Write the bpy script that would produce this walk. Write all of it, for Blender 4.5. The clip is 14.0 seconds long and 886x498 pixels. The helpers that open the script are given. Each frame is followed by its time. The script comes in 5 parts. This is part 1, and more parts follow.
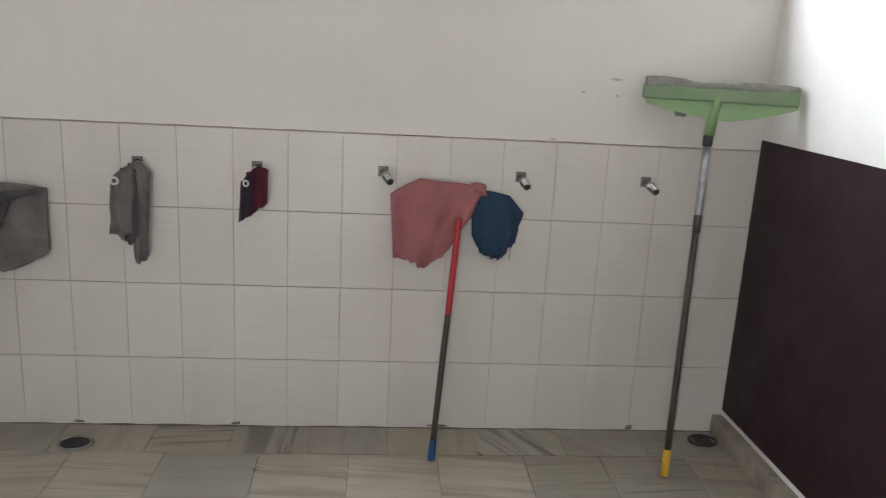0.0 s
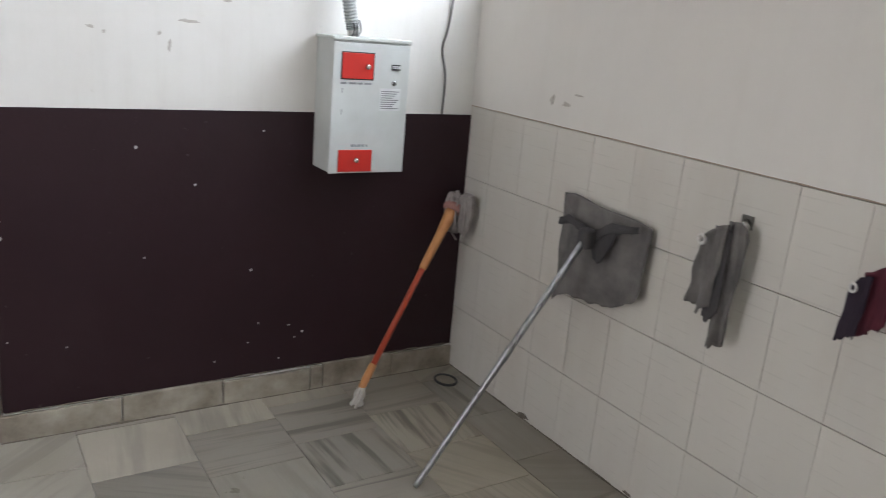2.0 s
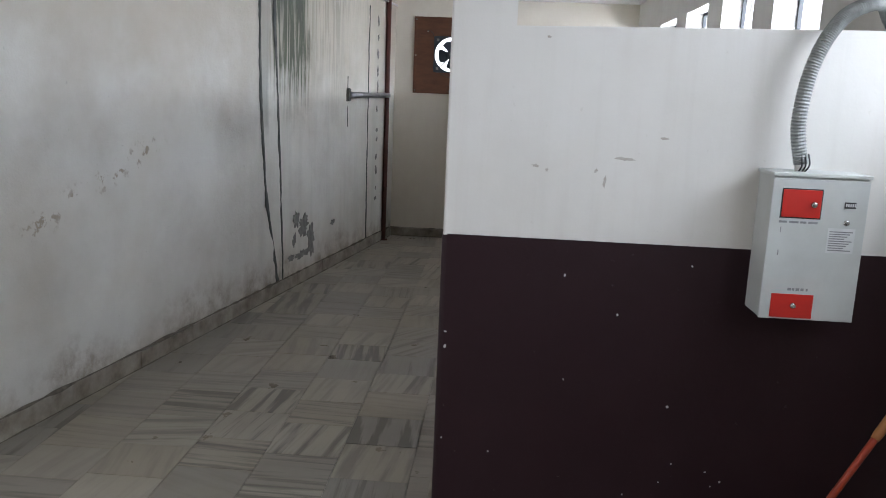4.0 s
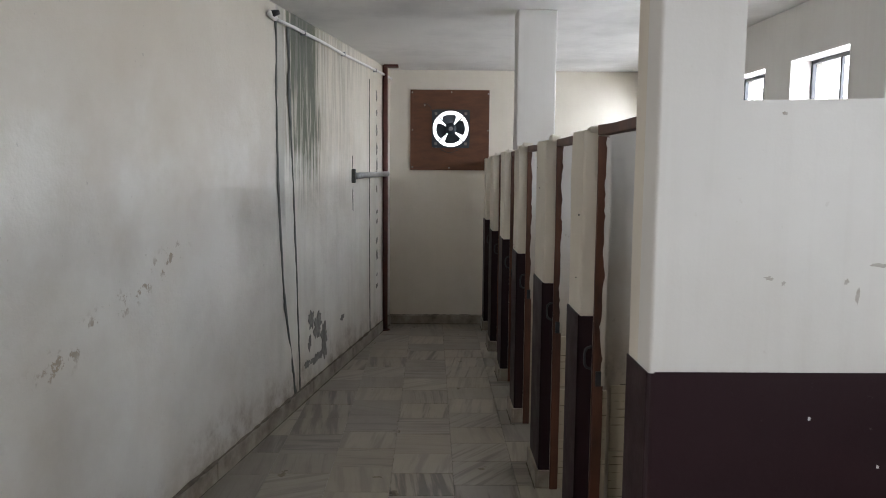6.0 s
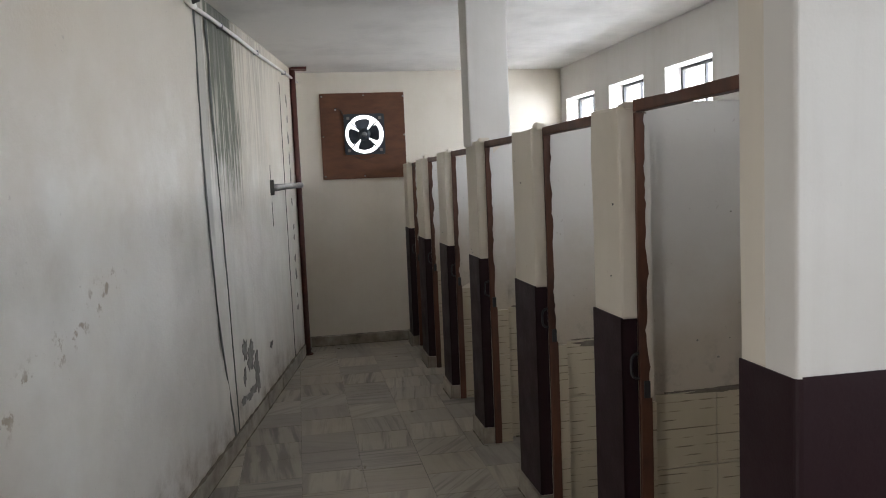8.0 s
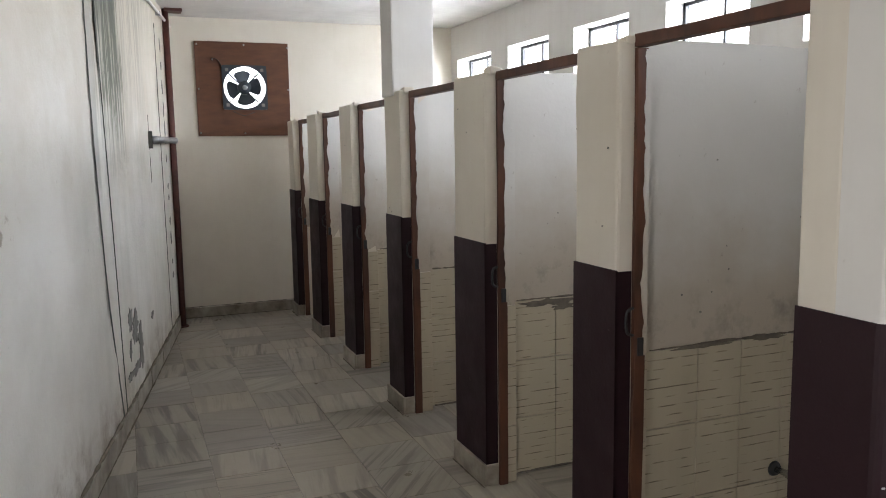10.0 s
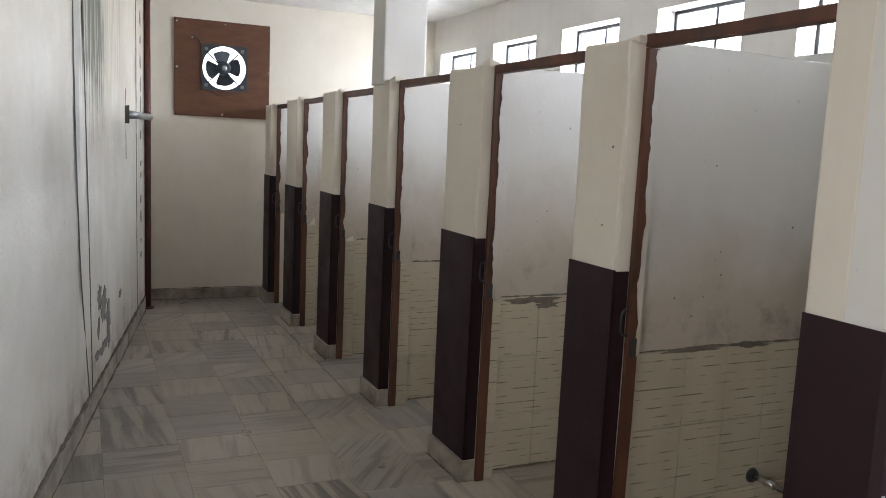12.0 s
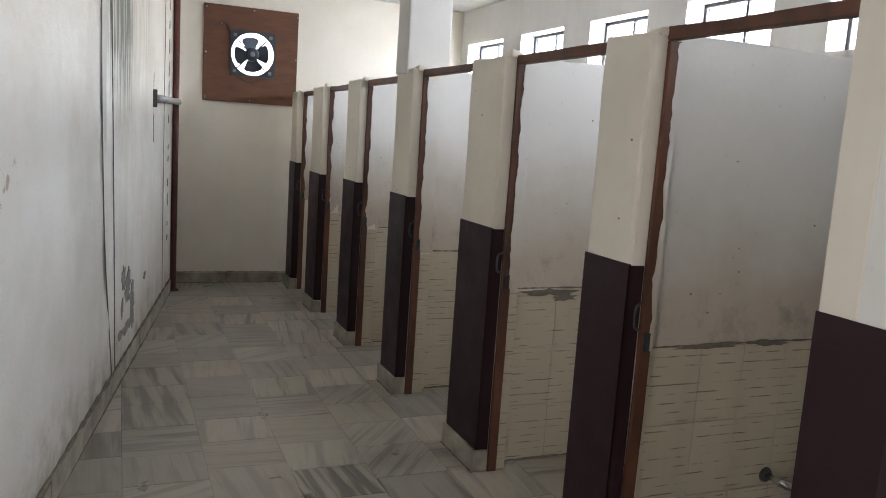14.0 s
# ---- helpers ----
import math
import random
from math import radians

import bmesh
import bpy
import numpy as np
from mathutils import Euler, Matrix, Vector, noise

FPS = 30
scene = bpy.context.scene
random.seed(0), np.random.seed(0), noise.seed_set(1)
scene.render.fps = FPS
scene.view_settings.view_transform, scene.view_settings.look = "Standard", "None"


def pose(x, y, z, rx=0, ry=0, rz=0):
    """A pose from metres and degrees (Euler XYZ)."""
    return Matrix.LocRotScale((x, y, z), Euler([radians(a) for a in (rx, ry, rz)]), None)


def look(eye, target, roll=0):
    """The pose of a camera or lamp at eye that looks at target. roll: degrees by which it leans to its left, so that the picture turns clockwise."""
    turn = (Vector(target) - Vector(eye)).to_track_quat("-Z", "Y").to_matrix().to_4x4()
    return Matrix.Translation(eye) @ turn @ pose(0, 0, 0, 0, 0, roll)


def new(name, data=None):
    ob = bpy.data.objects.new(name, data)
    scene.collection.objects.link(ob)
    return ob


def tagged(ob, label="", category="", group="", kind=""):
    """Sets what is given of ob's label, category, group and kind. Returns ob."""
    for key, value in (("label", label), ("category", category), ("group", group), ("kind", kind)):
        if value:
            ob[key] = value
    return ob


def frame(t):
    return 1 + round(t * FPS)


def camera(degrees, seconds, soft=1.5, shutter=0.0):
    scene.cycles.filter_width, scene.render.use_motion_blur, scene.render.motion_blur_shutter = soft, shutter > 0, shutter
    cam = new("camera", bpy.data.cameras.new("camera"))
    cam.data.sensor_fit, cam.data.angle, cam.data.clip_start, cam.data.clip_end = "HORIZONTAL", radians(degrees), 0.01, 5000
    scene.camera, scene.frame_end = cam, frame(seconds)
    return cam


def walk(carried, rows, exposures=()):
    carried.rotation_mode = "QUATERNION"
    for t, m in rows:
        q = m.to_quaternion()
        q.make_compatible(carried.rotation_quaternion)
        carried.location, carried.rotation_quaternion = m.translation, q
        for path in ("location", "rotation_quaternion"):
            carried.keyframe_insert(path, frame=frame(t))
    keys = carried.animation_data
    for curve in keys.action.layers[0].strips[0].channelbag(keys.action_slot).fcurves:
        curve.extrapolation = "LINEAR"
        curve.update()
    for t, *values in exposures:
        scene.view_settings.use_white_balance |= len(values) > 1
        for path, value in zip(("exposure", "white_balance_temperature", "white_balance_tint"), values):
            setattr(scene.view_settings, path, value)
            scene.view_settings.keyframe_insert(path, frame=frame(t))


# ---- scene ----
cam = camera(58.5, 14.0, soft=0.95, shutter=0.15)
PATH = [
    (0, (2.29, -2.937, 1.484), (2.467, -1.004, 1.002), 3.1),
    (0.5, (2.458, -2.672, 1.457), (2.184, -0.748, 0.985), 1.5),
    (1, (2.603, -2.342, 1.489), (1.856, -0.559, 0.974), 2.2),
    (1.5, (2.761, -2.043, 1.481), (1.533, -0.553, 0.957), 3.2),
    (2, (2.797, -1.89, 1.509), (1.183, -0.846, 0.958), 5.1),
    (2.5, (2.795, -1.672, 1.541), (0.943, -1.194, 0.959), 3.4),
    (3, (2.855, -1.499, 1.597), (0.92, -1.396, 1.102), 2.2),
    (3.5, (2.853, -1.516, 1.613), (0.9, -1.632, 1.2), 3.1),
    (6, (2.099, -2.392, 1.692), (0.11, -2.361, 1.485), 0.5),
    (6.5, (1.903, -2.535, 1.697), (-0.087, -2.483, 1.506), 0.1),
    (7, (1.755, -2.713, 1.7), (-0.237, -2.639, 1.53), -0.8),
    (7.5, (1.668, -2.822, 1.674), (-0.313, -2.586, 1.527), -2.2),
    (8, (1.576, -2.874, 1.62), (-0.384, -2.521, 1.443), -2.4),
    (10.5, (1.1, -3.306, 1.504), (-0.725, -2.532, 1.246), -0.2),
    (11, (1.078, -3.336, 1.493), (-0.739, -2.543, 1.229), 0.6),
    (11.5, (1.08, -3.337, 1.491), (-0.729, -2.525, 1.232), 1.7),
    (12, (1.085, -3.335, 1.485), (-0.72, -2.513, 1.228), 2.6),
    (12.5, (1.08, -3.328, 1.479), (-0.725, -2.508, 1.218), 3.3),
    (13, (1.104, -3.321, 1.484), (-0.706, -2.513, 1.215), 3.6),
    (13.5, (1.109, -3.308, 1.485), (-0.711, -2.527, 1.207), 3.8),
    (14, (1.104, -3.303, 1.483), (-0.724, -2.542, 1.199), 3.8),
]
EXPOSURES = [(0, 0.34, 6500), (0.5, 0.38, 6450), (1.0, 0.36, 6450), (1.5, 0.24, 6500), (2.0, 0.26, 6400), (2.5, 0.1, 6350), (3.0, -0.08, 6250), (3.5, -0.22, 6200), (6, -0.34, 6550), (7, -0.38, 6650), (8, -0.25, 6600), (10.5, 0.3, 6550), (14, 0.32, 6450)]
walk(cam, [(t, look(eye, target, roll)) for t, eye, target, roll in PATH], [(t, stops, kelvin, 15.5) for t, stops, kelvin in EXPOSURES])

# ---- world, sun, window light, fill light ----
world = bpy.data.worlds.new("sky")
scene.world = world
world.use_nodes = True
wn = world.node_tree
sky = wn.nodes.new("ShaderNodeTexSky")
sky.sky_type, sky.sun_disc = "NISHITA", False
sky.sun_elevation, sky.sun_rotation = radians(43), radians(270)
bg = wn.nodes["Background"]
bg.inputs["Strength"].default_value = 0.12
wn.links.new(sky.outputs["Color"], bg.inputs["Color"])
sun = new("sun", bpy.data.lights.new("sun", "SUN"))
sun.data.energy, sun.data.angle, sun.data.color = 3.0, radians(0.6), (1, 0.96, 0.9)
sun.matrix_world = look((0, 0, 30), (0.75, 0.03, 29.3))

NORTH_WINDOWS = [(-6.19, -5.42), (-5.08, -4.37), (-4.0, -3.31), (-2.93, -2.22), (-1.86, -1.16)]
STALL_BACK = -0.14
# Second and third are unseen, added to light the wash room.
WASH_WINDOWS = [(0.15, 0.95, 1.7), (1.45, 2.25, 1.9), (2.75, 3.5, 1.9)]


def window_light(x0, x1, z0, z1, watts, tint=(0.86, 0.94, 1.0), face=0.0, dip=1.6):
    data = bpy.data.lights.new("window_light", "AREA")
    data.shape, data.size, data.size_y = "RECTANGLE", x1 - x0 + 0.02, z1 - z0 + 0.02
    data.energy, data.color, data.spread = watts, tint, radians(150)
    ob = new("window_light", data)
    ob.matrix_world = look(((x0 + x1) / 2, face + 0.19, (z0 + z1) / 2), ((x0 + x1) / 2, face - 2, (z0 + z1) / 2 - dip))


for a, b in NORTH_WINDOWS:
    window_light(a, b, 2.0, 2.375, 24, (0.8, 0.9, 1.0), STALL_BACK, 0.6)
for a, b, sill in WASH_WINDOWS:
    window_light(a, b, sill, 2.345, 18 if a < 1 else 42, (0.8, 0.91, 1.0))
# Unseen fill lamp in an added doorway, brightens the wash room.
fill_light = new("fill_light", bpy.data.lights.new("fill_light", "AREA"))
fill_light.data.shape, fill_light.data.size, fill_light.data.size_y = "RECTANGLE", 0.9, 2.0
fill_light.data.energy, fill_light.data.color = 27, (0.95, 0.97, 1.0)
fill_light.matrix_world = look((1.75, -4.24, 1.05), (1.75, 0, 1.2))
fan_light = new("fan_light", bpy.data.lights.new("fan_light", "AREA"))
fan_light.data.shape, fan_light.data.size, fan_light.data.energy = "DISK", 0.42, 8
fan_light.matrix_world = look((-6.62, -2.19, 2.09), (0, -2.19, 2.0))


# ---- materials ----
GLOW = bpy.data.materials.new("white_sky")
GLOW.use_nodes = True
GLOW.node_tree.nodes.clear()
em = GLOW.node_tree.nodes.new("ShaderNodeEmission")
em.inputs["Color"].default_value, em.inputs["Strength"].default_value = (0.93, 0.97, 1.0, 1), 5.0
GLOW.node_tree.links.new(em.outputs[0], GLOW.node_tree.nodes.new("ShaderNodeOutputMaterial").inputs["Surface"])
def material(name, rough=0.6, metal=0.0):
    m = bpy.data.materials.new(name)
    m.use_nodes = True
    p = m.node_tree.nodes["Principled BSDF"]
    p.inputs["Roughness"].default_value, p.inputs["Metallic"].default_value = rough, metal
    return m, m.node_tree, p


def node(t, kind, **inputs):
    n = t.nodes.new(kind)
    for key, value in inputs.items():
        n.inputs[key.replace("_", " ")].default_value = value
    return n


def position(t, scale=(1, 1, 1)):
    g = t.nodes.new("ShaderNodeNewGeometry")
    mp = node(t, "ShaderNodeMapping", Scale=scale)
    t.links.new(g.outputs["Position"], mp.inputs["Vector"])
    return mp.outputs["Vector"]


def noise_of(t, vec, scale, detail=5.0, rough=0.6):
    n = node(t, "ShaderNodeTexNoise", Scale=scale, Detail=detail, Roughness=rough)
    t.links.new(vec, n.inputs["Vector"])
    return n.outputs["Fac"]


def ramp(t, fac, *stops):
    r = t.nodes.new("ShaderNodeValToRGB")
    while len(r.color_ramp.elements) < len(stops):
        r.color_ramp.elements.new(0.5)
    for e, (at, c) in zip(r.color_ramp.elements, stops):
        e.position, e.color = at, ((c, c, c, 1) if isinstance(c, (int, float)) else (*c, 1))
    t.links.new(fac, r.inputs["Fac"])
    return r.outputs["Color"]


def mix(t, fac, a, b, how="MIX"):
    n = t.nodes.new("ShaderNodeMix")
    n.data_type, n.blend_type = "RGBA", how
    for socket, value in ((n.inputs[0], fac), (n.inputs[6], a), (n.inputs[7], b)):
        if isinstance(value, (int, float)):
            socket.default_value = value
        elif isinstance(value, tuple):
            socket.default_value = (*value, 1)
        else:
            t.links.new(value, socket)
    return n.outputs[2]


def calc(t, how, a, b=0.0, c=0.0):
    n = t.nodes.new("ShaderNodeMath")
    n.operation = how
    n.use_clamp = False
    for socket, value in zip(n.inputs, (a, b, c)):
        if isinstance(value, (int, float)):
            socket.default_value = value
        else:
            t.links.new(value, socket)
    return n.outputs[0]


def bump(t, p, height, strength, distance=0.004):
    b = node(t, "ShaderNodeBump", Strength=strength, Distance=distance)
    t.links.new(height, b.inputs["Height"])
    t.links.new(b.outputs["Normal"], p.inputs["Normal"])


def plaster(name, base, dirty, rough=0.75, dirt=0.35, streaks=0.25, gloss_noise=True):
    m, t, p = material(name, rough)
    v = position(t)
    blotch = ramp(t, noise_of(t, v, 1.3, 6), (0.42, 0.0), (0.75, 1.0))
    streak = ramp(t, noise_of(t, position(t, (14, 14, 0.7)), 1.0, 4), (0.5, 0.0), (0.8, 1.0))
    spots = ramp(t, noise_of(t, v, 34, 3), (0.68, 0.0), (0.76, 1.0))
    f = calc(t, "ADD", calc(t, "MULTIPLY", blotch, dirt), calc(t, "MULTIPLY", streak, streaks))
    f = calc(t, "ADD", f, calc(t, "MULTIPLY", spots, 0.22))
    t.links.new(mix(t, f, base, dirty), p.inputs["Base Color"])
    h = calc(t, "ADD", calc(t, "MULTIPLY", noise_of(t, v, 9, 6), 1.0), calc(t, "MULTIPLY", noise_of(t, v, 90, 3), 0.25))
    bump(t, p, h, 0.3, 0.005)
    return m


def between(t, value, lo, hi, soft):
    """1 where value lies between lo and hi, with soft borders."""
    def step(sign, edge):
        r = t.nodes.new("ShaderNodeMapRange")
        r.interpolation_type = "SMOOTHSTEP"
        t.links.new(value, r.inputs["Value"])
        r.inputs["From Min"].default_value, r.inputs["From Max"].default_value = edge - soft, edge + soft
        r.inputs["To Min"].default_value, r.inputs["To Max"].default_value = (0, 1) if sign > 0 else (1, 0)
        return r.outputs["Result"]
    return calc(t, "MULTIPLY", step(1, lo), step(-1, hi))


def damp_plaster(name):
    """Old whitewash with grey damp bands and black-green mould that has run down from the ceiling pipe."""
    m, t, p = material(name, 0.55)
    v = position(t)
    sep = t.nodes.new("ShaderNodeSeparateXYZ")
    t.links.new(v, sep.inputs["Vector"])
    x, z = sep.outputs["X"], sep.outputs["Z"]
    wob = calc(t, "SUBTRACT", noise_of(t, v, 2.2, 4), 0.5)
    xw, zw = calc(t, "ADD", x, calc(t, "MULTIPLY", wob, 0.25)), calc(t, "ADD", z, calc(t, "MULTIPLY", wob, 0.8))
    base = mix(t, ramp(t, noise_of(t, v, 1.1, 6), (0.4, 0.0), (0.72, 1.0)), (0.72, 0.7, 0.65), (0.54, 0.51, 0.46))
    base = mix(t, calc(t, "MULTIPLY", between(t, zw, 1.75, 3.6, 0.5), 0.7), base, (0.5, 0.43, 0.325))
    base = mix(t, calc(t, "MULTIPLY", ramp(t, noise_of(t, v, 0.75, 4), (0.45, 0.0), (0.7, 1.0)), 0.5), base, (0.52, 0.43, 0.32))
    runs = ramp(t, noise_of(t, position(t, (9, 9, 0.6)), 1.0, 5), (0.45, 0.0), (0.75, 1.0))
    zone = between(t, xw, -6.1, -2.85, 0.35)
    base = mix(t, calc(t, "MULTIPLY", calc(t, "MULTIPLY", runs, zone), 0.3), base, (0.4, 0.39, 0.34))
    fine = ramp(t, noise_of(t, position(t, (30, 30, 1.6)), 1.0, 6), (0.44, 0.0), (0.56, 1.0))
    strong = calc(t, "ADD", calc(t, "MULTIPLY", between(t, xw, -3.85, -3.2, 0.12), 1.0), calc(t, "MULTIPLY", between(t, xw, -4.75, -3.65, 0.3), 0.2))
    mould = calc(t, "MULTIPLY", strong, between(t, zw, 1.7, 3.4, 0.4))
    mould = calc(t, "MULTIPLY", mould, calc(t, "ADD", calc(t, "MULTIPLY", fine, 1.1), 0.45))
    mould = calc(t, "MINIMUM", mould, 0.95)
    moss = mix(t, noise_of(t, v, 3.5, 4), (0.02, 0.028, 0.012), (0.07, 0.085, 0.03))
    base = mix(t, mould, base, moss)
    heavy = calc(t, "MULTIPLY", between(t, xw, -3.78, -3.3, 0.05), between(t, zw, 2.25, 3.4, 0.16))
    base = mix(t, calc(t, "MULTIPLY", heavy, 0.75), base, (0.045, 0.05, 0.035))
    band = calc(t, "MULTIPLY", between(t, calc(t, "ADD", x, calc(t, "MULTIPLY", wob, 0.08)), -3.16, -3.02, 0.025), between(t, zw, 1.2, 3.4, 0.2))
    base = mix(t, calc(t, "MULTIPLY", band, 0.6), base, (0.2, 0.2, 0.175))
    top = calc(t, "MULTIPLY", between(t, xw, -5.5, -3.4, 0.4), between(t, zw, 2.35, 3.2, 0.2))
    base = mix(t, calc(t, "MULTIPLY", calc(t, "MULTIPLY", top, fine), 0.25), base, (0.12, 0.11, 0.07))
    blot = ramp(t, noise_of(t, v, 6, 6, 0.7), (0.42, 0.0), (0.62, 1.0))
    low = calc(t, "MULTIPLY", between(t, zw, -0.5, 0.24, 0.2), calc(t, "ADD", calc(t, "MULTIPLY", blot, 0.6), 0.2))
    base = mix(t, low, base, (0.25, 0.195, 0.14))
    scuff = calc(t, "MULTIPLY", between(t, calc(t, "ADD", z, calc(t, "MULTIPLY", x, 0.345)), 0.64, 0.76, 0.05), between(t, x, -1.75, -0.6, 0.15))
    flakes = ramp(t, noise_of(t, v, 12, 5, 0.7), (0.56, 0.0), (0.61, 1.0))
    base = mix(t, calc(t, "MULTIPLY", calc(t, "MULTIPLY", scuff, flakes), 0.8), base, (0.3, 0.235, 0.16))
    specks = ramp(t, noise_of(t, v, 30, 3), (0.7, 0.0), (0.75, 1.0))
    base = mix(t, calc(t, "MULTIPLY", specks, 0.3), base, (0.25, 0.23, 0.2))
    t.links.new(base, p.inputs["Base Color"])
    h = calc(t, "ADD", noise_of(t, v, 5, 6), calc(t, "MULTIPLY", noise_of(t, v, 70, 3), 0.2))
    bump(t, p, h, 0.6, 0.01)
    return m


def dado_paint(name):
    m, t, p = material(name, 0.42)
    v = position(t)
    c = mix(t, noise_of(t, v, 2.0, 5), (0.0155, 0.0047, 0.007), (0.025, 0.009, 0.012))
    scuff = ramp(t, noise_of(t, v, 24, 4, 0.7), (0.68, 0.0), (0.78, 1.0))
    c = mix(t, calc(t, "MULTIPLY", scuff, 0.3), c, (0.22, 0.2, 0.19))
    t.links.new(c, p.inputs["Base Color"])
    t.links.new(ramp(t, noise_of(t, v, 6, 4), (0.3, 0.45), (0.8, 0.65)), p.inputs["Roughness"])
    p.inputs["Specular IOR Level"].default_value = 0.3
    bump(t, p, calc(t, "ADD", noise_of(t, v, 8, 5), calc(t, "MULTIPLY", noise_of(t, v, 80, 3), 0.2)), 0.5, 0.005)
    return m


def tile_glaze(name, tone=(0.6, 0.565, 0.5), grime=(0.33, 0.28, 0.22), dash=0.2):
    m, t, p = material(name, 0.28)
    info = t.nodes.new("ShaderNodeObjectInfo")
    v = position(t)
    c = mix(t, info.outputs["Random"], tone, tuple(k * 0.95 for k in tone))
    wave = node(t, "ShaderNodeTexWave", Scale=9.4, Distortion=0.35)
    wave.bands_direction = "Z"
    t.links.new(v, wave.inputs["Vector"])
    broken = ramp(t, noise_of(t, position(t, (9, 9, 40)), 1.0, 3), (0.48, 0.0), (0.6, 1.0))
    lines = calc(t, "MULTIPLY", ramp(t, wave.outputs["Fac"], (0.93, 0.0), (0.985, 1.0)), broken)
    c = mix(t, calc(t, "MULTIPLY", lines, dash), c, tuple(k * 0.55 for k in grime))
    c = mix(t, calc(t, "MULTIPLY", ramp(t, noise_of(t, position(t, (3.5, 3.5, 1.1)), 1.0, 5), (0.48, 0.0), (0.78, 1.0)), 0.3), c, grime)
    t.links.new(c, p.inputs["Base Color"])
    t.links.new(ramp(t, noise_of(t, v, 5, 4), (0.2, 0.3), (0.8, 0.42)), p.inputs["Roughness"])
    bump(t, p, noise_of(t, position(t, (3, 3, 60)), 1.0, 3), 0.12, 0.002)
    return m


def marble(name, island=False, banded=0.0):
    """Cheap streaked marble: every slab has its own tone and its own direction of veins."""
    m, t, p = material(name, 0.3)
    if island:
        rnd = t.nodes.new("ShaderNodeNewGeometry").outputs["Random Per Island"]
    else:
        rnd = t.nodes.new("ShaderNodeObjectInfo").outputs["Random"]
    v = position(t)
    rot = t.nodes.new("ShaderNodeVectorRotate")
    rot.rotation_type = "Z_AXIS"
    t.links.new(v, rot.inputs["Vector"])
    turn = ramp(t, rnd, (0.0, 0.02), (0.3, 0.05), (0.31, 0.49), (0.6, 0.53), (0.61, 0.96), (0.85, 1.0), (0.86, 0.2), (1.0, 0.7))
    t.links.new(calc(t, "MULTIPLY", turn, 3.1416), rot.inputs["Angle"])
    off = t.nodes.new("ShaderNodeVectorMath")
    off.operation = "ADD"
    t.links.new(rot.outputs["Vector"], off.inputs[0])
    cmb = t.nodes.new("ShaderNodeCombineXYZ")
    t.links.new(calc(t, "MULTIPLY", rnd, 57.0), cmb.inputs["X"])
    t.links.new(calc(t, "MULTIPLY", rnd, 31.0), cmb.inputs["Y"])
    t.links.new(cmb.outputs["Vector"], off.inputs[1])
    st = node(t, "ShaderNodeMapping", Scale=(1.2, 15.0, 4.0))
    t.links.new(off.outputs["Vector"], st.inputs["Vector"])
    vein = noise_of(t, st.outputs["Vector"], 1.0, 4, 0.55)
    tone = ramp(t, rnd, (0.0, (0.347, 0.305, 0.244)), (0.2, (0.449, 0.405, 0.334)), (0.42, (0.277, 0.249, 0.217)), (0.6, (0.372, 0.326, 0.255)), (0.8, (0.257, 0.241, 0.219)), (0.92, (0.423, 0.386, 0.322)), (1.0, (0.218, 0.199, 0.176)))
    share = calc(t, "FRACT", calc(t, "MULTIPLY", rnd, 7.31))
    strong = calc(t, "MULTIPLY", ramp(t, vein, (0.49, 0.0), (0.62, 1.0)), calc(t, "ADD", calc(t, "MULTIPLY", calc(t, "POWER", share, 2.2), 0.8), 0.2 + banded))
    c = mix(t, calc(t, "MINIMUM", strong, 0.95), tone, (0.085, 0.08, 0.072))
    st2 = node(t, "ShaderNodeMapping", Scale=(1.4, 34.0, 4.0))
    t.links.new(off.outputs["Vector"], st2.inputs["Vector"])
    share2 = ramp(t, calc(t, "FRACT", calc(t, "MULTIPLY", rnd, 13.7)), (0.5, 0.08), (0.9, 0.65))
    thin = calc(t, "MULTIPLY", ramp(t, noise_of(t, st2.outputs["Vector"], 1.0, 4, 0.6), (0.53, 0.0), (0.62, 1.0)), share2)
    c = mix(t, thin, c, (0.06, 0.057, 0.05))
    cloud = ramp(t, noise_of(t, off.outputs["Vector"], 6, 5, 0.65), (0.45, 0.0), (0.8, 1.0))
    c = mix(t, calc(t, "MULTIPLY", cloud, 0.1), c, (0.38, 0.355, 0.305))
    c = mix(t, calc(t, "MULTIPLY", ramp(t, noise_of(t, v, 1.7, 6), (0.4, 0.0), (0.85, 1.0)), 0.45), c, (0.13, 0.105, 0.077))
    grime = ramp(t, noise_of(t, v, 1.1, 2), (0.3, 0.03), (0.7, 0.38))
    c = mix(t, grime, c, (0.235, 0.198, 0.138))
    t.links.new(c, p.inputs["Base Color"])
    t.links.new(ramp(t, noise_of(t, v, 4, 5), (0.25, 0.25), (0.8, 0.42)), p.inputs["Roughness"])
    bump(t, p, noise_of(t, v, 12, 5), 0.12, 0.003)
    return m


def simple(name, a, b, rough=0.5, metal=0.0, scale=12.0, bumps=0.2, stretch=(1, 1, 1), distance=0.002):
    """A colour that drifts between two tones, with fine relief."""
    m, t, p = material(name, rough, metal)
    v = position(t, stretch)
    f = ramp(t, noise_of(t, v, scale, 5), (0.35, 0.0), (0.7, 1.0))
    t.links.new(mix(t, f, a, b), p.inputs["Base Color"])
    bump(t, p, noise_of(t, v, scale * 4, 4), bumps, distance)
    return m


